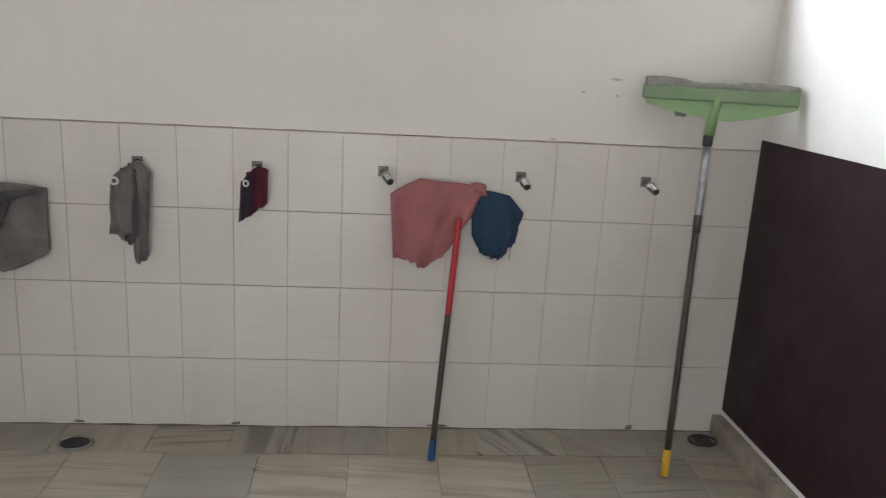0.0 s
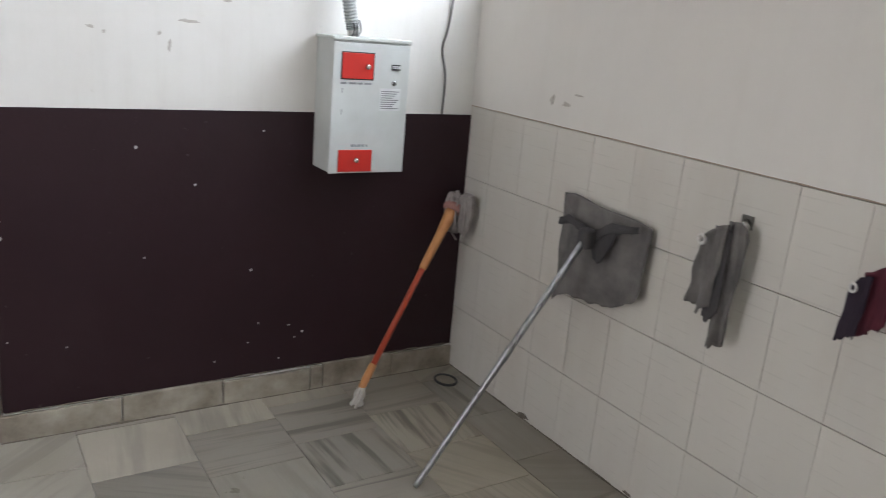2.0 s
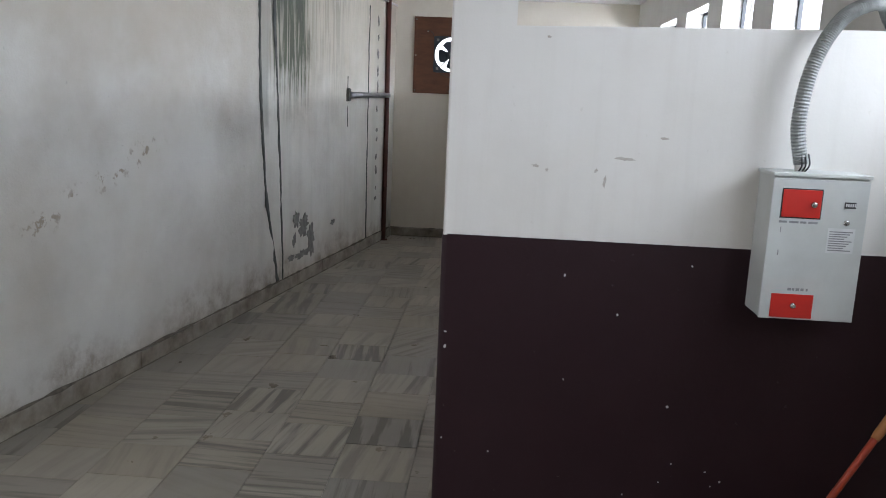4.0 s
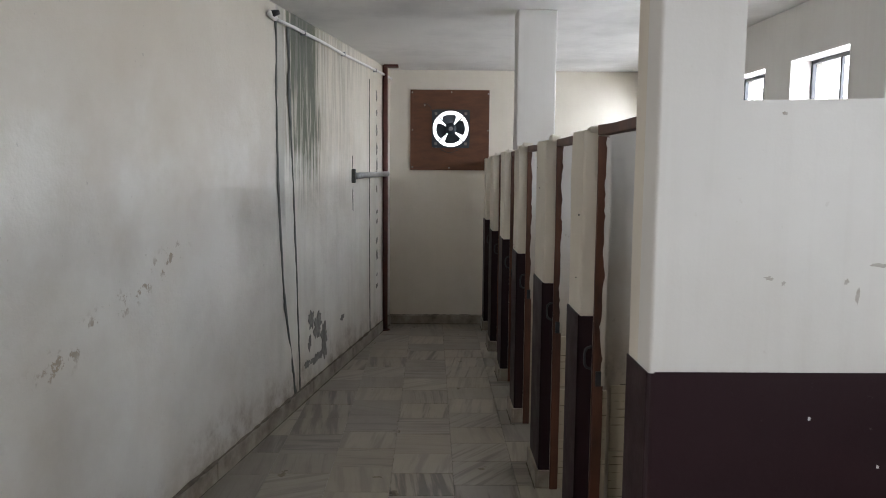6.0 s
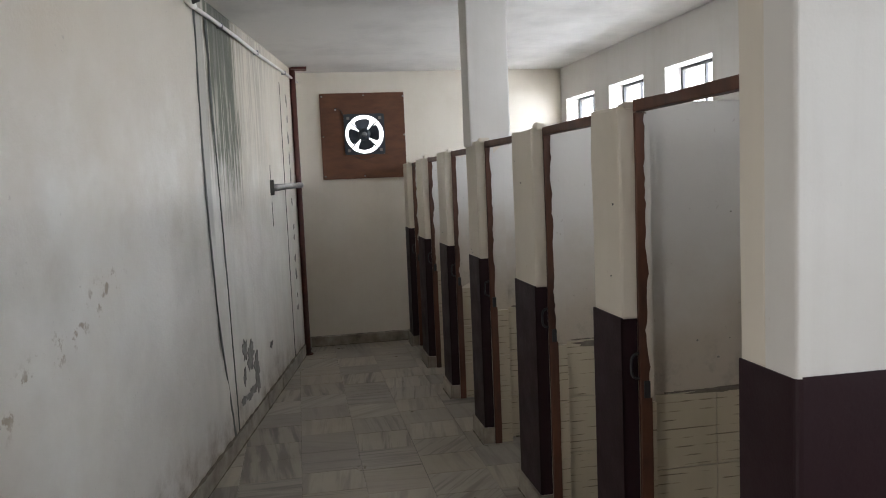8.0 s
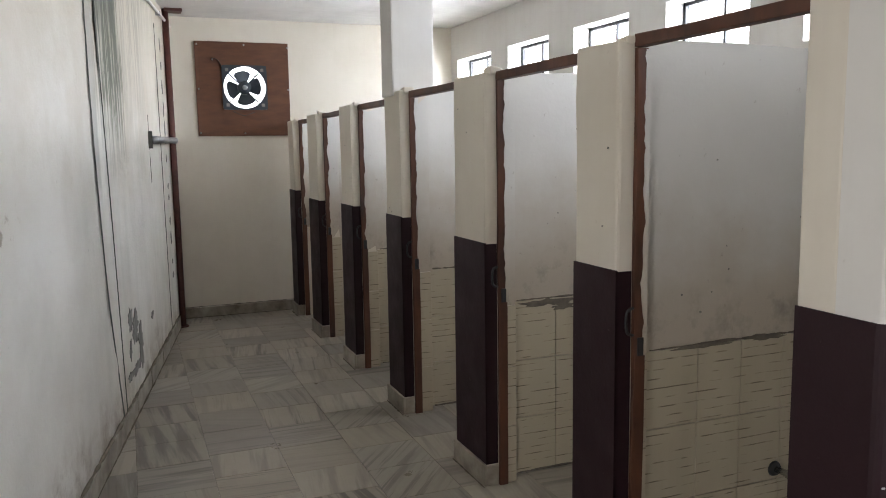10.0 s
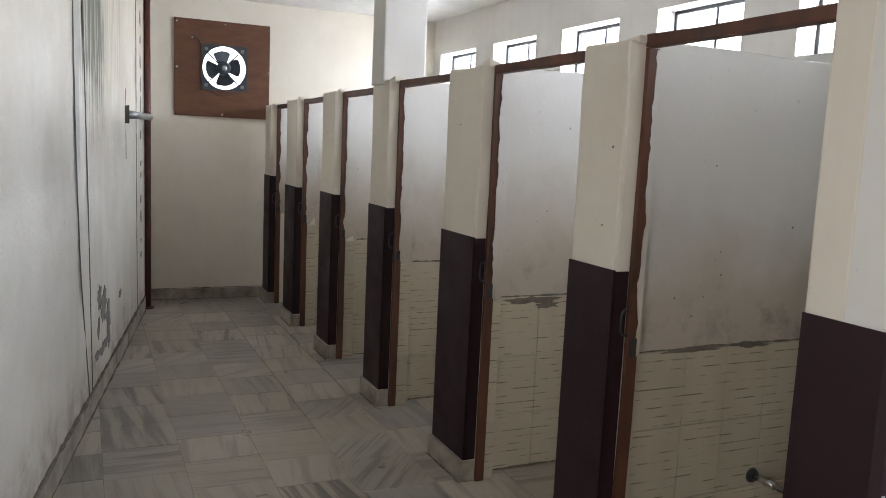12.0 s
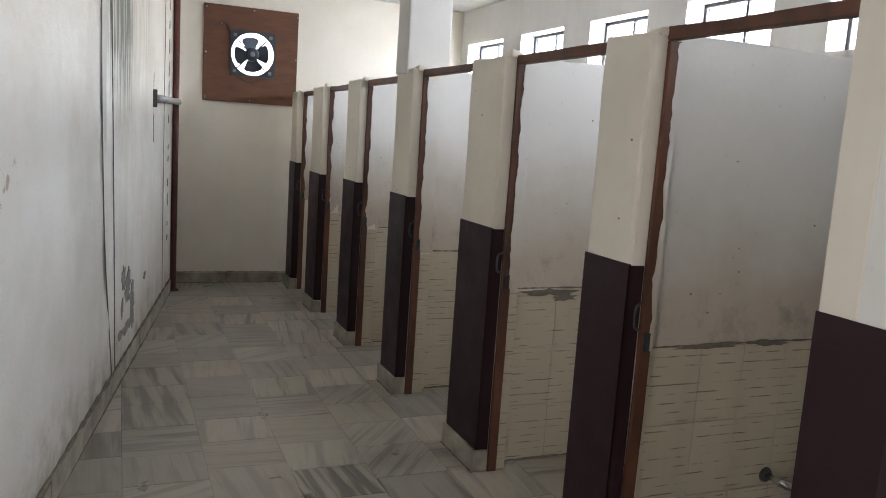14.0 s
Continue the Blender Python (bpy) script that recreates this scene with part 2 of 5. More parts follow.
WARM = plaster("warm_white_plaster", (0.665, 0.635, 0.59), (0.5, 0.45, 0.4), dirt=0.25, streaks=0.1)
WHITE = plaster("white_plaster", (0.72, 0.7, 0.66), (0.46, 0.42, 0.36), dirt=0.3, streaks=0.15)
CREAM = plaster("cream_plaster", (0.71, 0.655, 0.56), (0.44, 0.36, 0.26), dirt=0.3, streaks=0.06)
CEILING = plaster("ceiling_plaster", (0.72, 0.695, 0.655), (0.38, 0.36, 0.33), dirt=0.6, streaks=0.0)


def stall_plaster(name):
    """Whitewash that greys and browns in smears above the tiles, grime and fading light painted together."""
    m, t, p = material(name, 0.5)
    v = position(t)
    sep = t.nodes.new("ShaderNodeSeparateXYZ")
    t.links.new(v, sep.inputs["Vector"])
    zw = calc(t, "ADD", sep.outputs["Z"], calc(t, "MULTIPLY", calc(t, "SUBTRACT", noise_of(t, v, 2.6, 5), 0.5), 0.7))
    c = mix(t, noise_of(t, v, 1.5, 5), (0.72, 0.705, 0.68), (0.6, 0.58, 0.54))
    # Brown towards the bottom: grime plus the window light's falloff put into the colour.
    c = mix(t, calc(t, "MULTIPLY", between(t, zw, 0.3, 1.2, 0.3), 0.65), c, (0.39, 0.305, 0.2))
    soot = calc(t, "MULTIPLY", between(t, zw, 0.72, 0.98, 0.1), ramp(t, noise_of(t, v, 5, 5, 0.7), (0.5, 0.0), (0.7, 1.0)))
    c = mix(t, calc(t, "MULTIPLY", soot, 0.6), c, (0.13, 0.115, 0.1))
    c = mix(t, calc(t, "MULTIPLY", ramp(t, noise_of(t, v, 28, 3), (0.69, 0.0), (0.74, 1.0)), 0.35), c, (0.25, 0.2, 0.15))
    t.links.new(c, p.inputs["Base Color"])
    bump(t, p, calc(t, "ADD", noise_of(t, v, 7, 6), calc(t, "MULTIPLY", noise_of(t, v, 80, 3), 0.2)), 0.45, 0.006)
    return m


DAMP = damp_plaster("damp_plaster")
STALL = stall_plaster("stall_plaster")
DADO = dado_paint("maroon_paint")
TILE = tile_glaze("cream_tile", (0.605, 0.575, 0.52), (0.4, 0.34, 0.27), 0.12)
STALL_TILE = tile_glaze("stall_tile", (0.52, 0.455, 0.335), (0.23, 0.18, 0.11), 0.85)
MARBLE = marble("floor_marble")
MARBLE_DARK = marble("banded_floor_marble", False, 0.75)
MARBLE_ISLAND = marble("floor_marble_joined", True)
SKIRT = simple("skirting_marble", (0.38, 0.34, 0.275), (0.14, 0.11, 0.08), 0.45, scale=6, bumps=0.4)
TILE_GROUT = simple("tile_grout", (0.5, 0.43, 0.35), (0.26, 0.195, 0.135), 0.9, scale=3.5)
GROUT = simple("grout", (0.19, 0.16, 0.125), (0.1, 0.085, 0.068), 0.9, scale=20)
CEMENT = simple("bare_cement", (0.26, 0.25, 0.23), (0.15, 0.145, 0.13), 0.9, scale=18, bumps=0.6)
FAINT = simple("faint_scuff", (0.5, 0.47, 0.42), (0.4, 0.36, 0.31), 0.85, scale=40)
CRACK = simple("damp_crack", (0.035, 0.04, 0.033), (0.11, 0.11, 0.095), 0.85, scale=9, bumps=0.5)
BROWN_WOOD = simple("brown_frame_paint", (0.13, 0.046, 0.022), (0.045, 0.018, 0.01), 0.55, scale=9, stretch=(1, 1, 0.3))
BOARD = simple("stained_plywood", (0.135, 0.052, 0.023), (0.085, 0.033, 0.015), 0.75, scale=3.5, stretch=(1, 1.4, 5))
RUST = simple("rusty_pipe", (0.11, 0.028, 0.018), (0.055, 0.017, 0.012), 0.6, scale=14)
BLACK_IRON = simple("black_iron", (0.02, 0.022, 0.026), (0.05, 0.05, 0.05), 0.5, 0.3)
FAN_BLUE = simple("dark_blue_enamel", (0.022, 0.032, 0.045), (0.04, 0.05, 0.06), 0.4, 0.2)
GREY_STEEL = simple("galvanised_steel", (0.42, 0.43, 0.43), (0.28, 0.28, 0.28), 0.38, 0.85, scale=30)
HOSE_GREY = simple("grey_hose", (0.36, 0.38, 0.37), (0.25, 0.26, 0.25), 0.55, 0.25, scale=20)
PLATE = simple("tarnished_plate", (0.2, 0.19, 0.175), (0.07, 0.066, 0.06), 0.45, 0.5, scale=30)
CHROME = simple("worn_chrome", (0.6, 0.6, 0.58), (0.35, 0.34, 0.32), 0.25, 0.95, scale=40)
BOX_PAINT = simple("pale_grey_enamel", (0.55, 0.57, 0.55), (0.47, 0.485, 0.465), 0.4, scale=5, bumps=0.08)
RED_PAINT = simple("red_enamel", (0.56, 0.025, 0.016), (0.46, 0.02, 0.013), 0.4, scale=8, bumps=0.08)
PAPER = simple("paper_label", (0.62, 0.63, 0.62), (0.54, 0.55, 0.55), 0.7, scale=30)
INK = simple("grey_ink", (0.2, 0.205, 0.21), (0.28, 0.28, 0.285), 0.7)
WHITE_PLASTIC = simple("white_plastic", (0.68, 0.67, 0.64), (0.58, 0.56, 0.52), 0.4)
BLACK_RUBBER = simple("black_rubber", (0.015, 0.015, 0.016), (0.03, 0.03, 0.03), 0.55)
BLUE_PLASTIC = simple("blue_plastic", (0.01, 0.075, 0.2), (0.008, 0.05, 0.13), 0.45)
SKY_BLUE = simple("light_blue_plastic", (0.03, 0.25, 0.5), (0.025, 0.2, 0.4), 0.4)
YELLOW_PLASTIC = simple("yellow_plastic", (0.62, 0.36, 0.02), (0.5, 0.27, 0.02), 0.45)
ORANGE_PLASTIC = simple("orange_plastic", (0.52, 0.24, 0.09), (0.42, 0.17, 0.06), 0.5)
ORANGE_ROD = simple("orange_red_rod", (0.42, 0.06, 0.022), (0.34, 0.045, 0.02), 0.4)
RED_ROD = simple("red_rod", (0.42, 0.015, 0.02), (0.32, 0.012, 0.016), 0.4)
DARK_ROD = simple("worn_dark_rod", (0.03, 0.023, 0.02), (0.085, 0.068, 0.058), 0.45, 0.2, scale=9, stretch=(1, 1, 0.4))
GREEN_PLASTIC = simple("green_plastic", (0.12, 0.2, 0.09), (0.18, 0.24, 0.14), 0.5, scale=7)
GREEN_LIGHT = simple("light_green_plastic", (0.17, 0.31, 0.11), (0.22, 0.32, 0.16), 0.45, scale=7)
FOAM = simple("dirty_foam_strip", (0.27, 0.27, 0.23), (0.15, 0.155, 0.13), 0.9, scale=25, bumps=0.6)
# Black that paints the shade inside holes, on flat discs.
HOLE_SHADE = simple("hole_shade_black", (0.008, 0.008, 0.008), (0.014, 0.013, 0.012), 0.8)


def cloth_material(name, a, b):
    m, t, p = material(name, 0.95)
    v = position(t)
    c = mix(t, ramp(t, noise_of(t, v, 11, 6), (0.35, 0.0), (0.7, 1.0)), a, b)
    t.links.new(c, p.inputs["Base Color"])
    weave = node(t, "ShaderNodeTexWave", Scale=120.0, Distortion=2.0)
    t.links.new(v, weave.inputs["Vector"])
    bump(t, p, calc(t, "ADD", noise_of(t, v, 140, 3), calc(t, "MULTIPLY", weave.outputs["Fac"], 0.4)), 0.5, 0.002)
    return m


PINK = cloth_material("pink_cloth", (0.38, 0.14, 0.14), (0.26, 0.095, 0.1))
NAVY = cloth_material("navy_cloth", (0.012, 0.035, 0.075), (0.02, 0.05, 0.09))
GREY_CLOTH = cloth_material("grey_cloth", (0.18, 0.165, 0.155), (0.1, 0.092, 0.088))
DARK_CLOTH = cloth_material("dark_grey_cloth", (0.07, 0.065, 0.065), (0.045, 0.042, 0.045))
MAROON = cloth_material("maroon_cloth", (0.1, 0.014, 0.026), (0.065, 0.01, 0.02))
MAROON_DARK = cloth_material("dark_navy_cloth", (0.02, 0.012, 0.024), (0.03, 0.018, 0.03))
STRING = cloth_material("mop_yarn", (0.4, 0.36, 0.34), (0.24, 0.21, 0.2))
RAG = cloth_material("white_rag", (0.62, 0.6, 0.56), (0.45, 0.42, 0.38))
PINK_YARN = cloth_material("pinkish_yarn", (0.4, 0.2, 0.17), (0.3, 0.15, 0.13))


# ---- builders ----
def finish(name, bm, mat, smooth=False):
    mesh = bpy.data.meshes.new(name)
    bmesh.ops.recalc_face_normals(bm, faces=bm.faces[:])
    bm.to_mesh(mesh)
    bm.free()
    mesh.materials.append(mat)
    if smooth:
        for f in mesh.polygons:
            f.use_smooth = True
    return new(name, mesh)


def part(name, bm, mat, parent, label="", smooth=False):
    """One mesh under a thing or a part; its vertices are given in world places."""
    ob = finish(name, bm, mat, smooth)
    ob.parent = parent
    ob.matrix_parent_inverse = world_of(parent).inverted()
    return tagged(ob, label)


def world_of(ob):
    m = ob.matrix_basis.copy()
    while ob.parent:
        m = ob.parent.matrix_basis @ ob.matrix_parent_inverse @ m
        ob = ob.parent
    return m


def thing(name, base, label, category, group="", kind=""):
    ob = new(name)
    ob.empty_display_size = 0.05
    ob.matrix_basis = Matrix.Translation(base)
    return tagged(ob, label, category, group, kind)


def setting(name, bm, mat, label="", smooth=False):
    return tagged(finish(name, bm, mat, smooth), label, "", "", "structure")


def add_box(bm, x0, y0, z0, x1, y1, z1, bevel=0.0):
    xs, ys, zs = sorted((x0, x1)), sorted((y0, y1)), sorted((z0, z1))
    v = [bm.verts.new((x, y, z)) for x in xs for y in ys for z in zs]
    faces = [bm.faces.new([v[i] for i in q]) for q in ((0, 1, 3, 2), (4, 6, 7, 5), (0, 4, 5, 1), (2, 3, 7, 6), (0, 2, 6, 4), (1, 5, 7, 3))]
    if bevel:
        edges = list({e for f in faces for e in f.edges})
        bmesh.ops.bevel(bm, geom=edges, offset=bevel, segments=2, affect="EDGES", profile=0.6)
    return bm


def box(x0, y0, z0, x1, y1, z1, bevel=0.0):
    return add_box(bmesh.new(), x0, y0, z0, x1, y1, z1, bevel)


def rough_box(x0, y0, z0, x1, y1, z1, cut=0.12, amount=0.004, seed=0, bevel=0.008, only_top=False):
    """A masonry block with slightly uneven faces and worn edges."""
    bm = box(x0, y0, z0, x1, y1, z1, bevel)
    for axis in range(3):
        lo, hi = sorted(((x0, x1), (y0, y1), (z0, z1))[axis])
        n = int((hi - lo) / cut)
        for k in range(1, n):
            co, no = [0, 0, 0], [0, 0, 0]
            co[axis], no[axis] = lo + (hi - lo) * k / n, 1
            bmesh.ops.bisect_plane(bm, geom=bm.verts[:] + bm.edges[:] + bm.faces[:], plane_co=co, plane_no=no)
    for v in bm.verts:
        d = noise.noise_vector(v.co * 2.7 + Vector((seed * 3.1, 0, 0))) * amount
        d += noise.noise_vector(v.co * 11 + Vector((0, seed * 1.7, 0))) * amount * 0.4
        if v.co.z > max(z0, z1) - 0.02:
            d += Vector((0, 0, noise.noise(v.co * 9 + Vector((seed, 0, 0))) * amount * 2.5))
        if v.co.z < min(z0, z1) + 0.01 or only_top and v.co.z < max(z0, z1) - 0.02:
            d.z = 0
        v.co += d
    return bm


def tube(points, radius, sides=10, bm=None, caps=True):
    """A round bar along points; radius is one number or one for each point."""
    bm = bm or bmesh.new()
    pts = [Vector(p) for p in points]
    rad = [radius] * len(pts) if isinstance(radius, (int, float)) else list(radius)
    up, rings = None, []
    for i, p in enumerate(pts):
        d = (pts[min(i + 1, len(pts) - 1)] - pts[max(i - 1, 0)]).normalized()
        if up is None:
            up = d.orthogonal().normalized()
        up = (up - d * up.dot(d)).normalized()
        side = d.cross(up)
        rings.append([bm.verts.new(p + rad[i] * (math.cos(a) * up + math.sin(a) * side)) for a in (math.tau * k / sides for k in range(sides))])
    for a, b in zip(rings, rings[1:]):
        for k in range(sides):
            bm.faces.new((a[k], a[(k + 1) % sides], b[(k + 1) % sides], b[k]))
    if caps:
        bm.faces.new(rings[0][::-1])
        bm.faces.new(rings[-1])
    return bm


def smooth_path(points, steps=6):
    """A smooth line through points."""
    p = [Vector(q) for q in points]
    out = []
    for i in range(len(p) - 1):
        a, b, c, d = p[max(i - 1, 0)], p[i], p[i + 1], p[min(i + 2, len(p) - 1)]
        for k in range(steps):
            u = k / steps
            out.append(0.5 * (2 * b + (c - a) * u + (2 * a - 5 * b + 4 * c - d) * u * u + (3 * b - a - 3 * c + d) * u ** 3))
    return out + [p[-1]]


def prism(outline, axis, a, b):
    """An outline of pairs, drawn out along an axis from a to b."""
    bm = bmesh.new()
    def place(u, v, w):
        return {"x": (w, u, v), "y": (u, w, v), "z": (u, v, w)}[axis]
    lo, hi = ([bm.verts.new(place(u, v, w)) for u, v in outline] for w in (a, b))
    bm.faces.new(lo)
    bm.faces.new(hi[::-1])
    for k in range(len(outline)):
        bm.faces.new((lo[k], lo[(k + 1) % len(lo)], hi[(k + 1) % len(lo)], hi[k]))
    return bm


def ragged(cu, cv, ru, rv, seed, n=44, amount=0.5):
    rnd = random.Random(seed)
    ph = [rnd.uniform(0, 6.28) for _ in range(4)]
    out = []
    for k in range(n):
        a = math.tau * k / n
        r = 1 + amount * (0.45 * math.sin(2 * a + ph[0]) + 0.35 * math.sin(5 * a + ph[1]) + 0.3 * math.sin(9 * a + ph[2]) + 0.2 * math.sin(15 * a + ph[3])) + rnd.uniform(-0.1, 0.1)
        out.append((cu + ru * r * math.cos(a), cv + rv * r * math.sin(a)))
    return out


def line_at(points, u):
    """The place at share u along a line of pairs."""
    n = len(points) - 1
    i = min(int(u * n), n - 1)
    f = u * n - i
    return [points[i][k] + (points[i + 1][k] - points[i][k]) * f for k in range(2)]


def cloth(top, bottom, y, folds, depth, seed, nu=30, nv=22, thick=0.004, fray=0.0):
    """A hanging cloth between two edges given as pairs of x and z, with vertical folds that deepen downwards."""
    rnd = random.Random(seed)
    bm = bmesh.new()
    def at(i, j, back):
        u, v = i / nu, j / nv
        (xa, za), (xb, zb) = line_at(top, u), line_at(bottom, u)
        x, z = xa + (xb - xa) * v, za + (zb - za) * v
        w = math.sin(folds * u * math.tau + seed + 1.3 * v) * 0.6 + noise.noise(Vector((u * 5, v * 3, seed * 2.3))) * 0.9
        if j == nv:
            z += (noise.noise(Vector((u * 17, seed, 1))) * 0.012) + (rnd.uniform(-fray, 0) if fray else 0)
        z += noise.noise(Vector((u * 3, v * 3, seed + 9))) * 0.008
        return bm.verts.new((x, y - depth * (0.35 + 0.65 * v) * (w + 0.9) - (0 if back else thick), z))
    front, back = ([[at(i, j, side) for j in range(nv + 1)] for i in range(nu + 1)] for side in (0, 1))
    for i in range(nu):
        for j in range(nv):
            bm.faces.new((front[i][j], front[i + 1][j], front[i + 1][j + 1], front[i][j + 1]))
            bm.faces.new((back[i][j], back[i][j + 1], back[i + 1][j + 1], back[i + 1][j]))
    rim = [(i, 0) for i in range(nu)] + [(nu, j) for j in range(nv)] + [(i, nv) for i in range(nu, 0, -1)] + [(0, j) for j in range(nv, 0, -1)]
    for (a, b), (c, d) in zip(rim, rim[1:] + rim[:1]):
        bm.faces.new((front[a][b], back[a][b], back[c][d], front[c][d]))
    return bm


def walled(x0, x1, z0, z1, y0, y1, holes):
    """A wall along x with rectangular openings (x0, x1, z0, z1) that go right through it."""
    bm = bmesh.new()
    xs = sorted({x0, x1, *[v for h in holes for v in h[:2]]})
    zs = sorted({z0, z1, *[v for h in holes for v in h[2:]]})
    def solid(i, k):
        if not (0 <= i < len(xs) - 1 and 0 <= k < len(zs) - 1):
            return False
        cx, cz = (xs[i] + xs[i + 1]) / 2, (zs[k] + zs[k + 1]) / 2
        return not any(h[0] < cx < h[1] and h[2] < cz < h[3] for h in holes)
    made = {}
    def v(i, y, k):
        if (i, y, k) not in made:
            made[i, y, k] = bm.verts.new((xs[i], y, zs[k]))
        return made[i, y, k]
    for i in range(len(xs) - 1):
        for k in range(len(zs) - 1):
            if solid(i, k):
                for y in (y0, y1):
                    bm.faces.new((v(i, y, k), v(i + 1, y, k), v(i + 1, y, k + 1), v(i, y, k + 1)))
                for (di, dk), (a, b) in (((-1, 0), ((i, k), (i, k + 1))), ((1, 0), ((i + 1, k), (i + 1, k + 1))), ((0, -1), ((i, k), (i + 1, k))), ((0, 1), ((i, k + 1), (i + 1, k + 1)))):
                    if not solid(i + di, k + dk):
                        bm.faces.new((v(a[0], y0, a[1]), v(b[0], y0, b[1]), v(b[0], y1, b[1]), v(a[0], y1, a[1])))
    return bm


# ---- structure ----
CEIL, EAST, WEST = 2.7, 3.765, -6.33


def south_y(x):
    """The corridor wall runs askew: the corridor narrows towards its far end."""
    return -3.3 - 0.165 * (x + 3.5)


def south_strip(z0, z1, out, back, x0, x1, n=40):
    """A slab that follows the bent south wall between two x, from `out` before its face to `back` behind it."""
    bm = bmesh.new()
    rows = []
    for k in range(n + 1):
        x = x0 + (x1 - x0) * k / n
        y = south_y(x)
        rows.append([bm.verts.new((x, yy, zz)) for yy, zz in ((y + out, z0), (y + out, z1), (y - back, z1), (y - back, z0))])
    for a, b in zip(rows, rows[1:]):
        for k in range(4):
            bm.faces.new((a[k], a[(k + 1) % 4], b[(k + 1) % 4], b[k]))
    bm.faces.new(rows[0])
    bm.faces.new(rows[-1][::-1])
    return bm


floor = setting("floor", box(-6.55, -4.8, -0.12, 3.97, 0.22, -0.006), GROUT, "streaked grey and cream marble floor slabs with dark joints")
ceiling_mesh = rough_box(-6.55, -4.8, CEIL, 3.97, 0.22, CEIL + 0.12, 0.4, 0.008, 3, 0.0)
ceiling = setting("ceiling", ceiling_mesh, CEILING, "stained and peeling whitewashed concrete ceiling")

stall_holes = [(a, b, 2.0, 2.375) for a, b in NORTH_WINDOWS]
wash_holes = [(a, b, sill, 2.345) for a, b, sill in WASH_WINDOWS]
wall_north = setting("wall_north", walled(-0.05, 3.965, 0, CEIL, 0.008, 0.2, wash_holes), TILE_GROUT, "outer wall with small high windows")
upper = setting("wall_plaster", walled(0.0, 3.765, 1.182, CEIL, 0.0, 0.008, wash_holes), WARM, "cream white plaster above the wall tiles")
stall_back = setting("wall_plaster", walled(-6.55, -0.05, 0, CEIL, STALL_BACK, STALL_BACK + 0.2, stall_holes), WHITE, "white plaster wall behind the stalls")

# The doorway gap in this wall is added, out of view, for the fill lamp.
south_bm = south_strip(0, CEIL, 0, 0.16, 3.96, 2.2, 12)
wall_south = setting("wall_south", south_strip(0, CEIL, 0, 0.16, 1.3, -6.55, 60), DAMP, "damp whitewashed wall with mould streaks, cracks and peeling paint")
setting("wall_south_end", south_bm, DAMP, "unseen whitewashed wall beside the added doorway")
setting("wall_south_lintel", south_strip(2.05, CEIL, 0, 0.16, 2.2, 1.3, 4), DAMP, "unseen whitewashed lintel above the added doorway")
wall_east = setting("wall_east", rough_box(EAST, -4.75, 0, EAST + 0.2, 0.008, CEIL, 0.3, 0.003, 5, 0.0), WHITE, "white plaster end wall")
dado_east = part("dado", box(EAST - 0.003, -4.5, 0.1, EAST + 0.004, 0.0, 1.222), DADO, wall_east, "dark maroon painted dado")

def walled_y(y0, y1, z0, z1, x0, x1, hole):
    """The same along y."""
    bm = walled(y0, y1, z0, z1, x0, x1, [hole])
    for v in bm.verts:
        v.co.x, v.co.y = v.co.y, v.co.x
    return bm


# west wall, with a square hole behind the exhaust fan
FAN_Y, FAN_Z = -2.19, 2.09
west_bm = walled_y(-3.1, STALL_BACK, 0, CEIL, WEST - 0.22, WEST - 0.02, (FAN_Y - 0.2, FAN_Y + 0.2, FAN_Z - 0.2, FAN_Z + 0.2))
wall_west = setting("wall_west", west_bm, CREAM, "cream painted end wall of the corridor")
part("skirting", rough_box(WEST - 0.02, -2.9, 0, WEST, -1.8, 0.095, 0.2, 0.003, 8), SKIRT, wall_west, "worn grey marble skirting")

# partition between wash room and stalls, with a pillar at its end
END = -1.796
profile = [(END, 0), (0, 0), (0, 1.902), (-0.5, 1.895), (-1.0, 1.886), (-1.572, 1.873), (-1.572, CEIL), (END, CEIL)]
part_bm = prism(profile, "x", -0.12, 0.0)
corner = [e for e in part_bm.edges if all(abs(v.co.y - END) < 1e-4 and abs(v.co.x) < 1e-4 for v in e.verts)]
bmesh.ops.bevel(part_bm, geom=corner, offset=0.01, segments=4, affect="EDGES", profile=0.5)
wall_partition = setting("wall_partition", part_bm, WHITE, "low white plaster partition wall with maroon dado and end pillar")
part("pillar_back", rough_box(-0.23, END, 0, -0.12, -1.572, CEIL, 0.3, 0.002, 12, 0.008), CREAM, wall_partition)
dado_bm = prism([(-0.231, END - 0.0035), (-0.013, END - 0.0035), (-0.004, END), (0.001, END + 0.006), (0.0035, END + 0.015), (-0.002, END + 0.015), (-0.016, END + 0.001), (-0.231, END + 0.0005)], "z", 0.1, 1.137)
add_box(dado_bm, -0.002, END + 0.015, 0.1, 0.0035, 0.0, 1.141)
part("dado", dado_bm, DADO, wall_partition, "dark maroon painted dado with chips")


def skirting_run(parent, places, along, face, proud, height, seed):
    """Marble skirting pieces one after the other; along is the axis they follow."""
    rnd = random.Random(seed)
    for a, b in zip(places, places[1:]):
        h, d = height + rnd.uniform(-0.006, 0.004), proud + rnd.uniform(-0.003, 0.003)
        lo, hi = min(a, b) + 0.002, max(a, b) - 0.002
        if along == "y":
            bm = rough_box(face, lo, 0, face + d, hi, h, 0.15, 0.002, rnd.random() * 9, 0.004)
        else:
            bm = rough_box(lo, face, 0, hi, face + d, h, 0.15, 0.002, rnd.random() * 9, 0.004)
        part("skirting_piece", bm, SKIRT, parent)


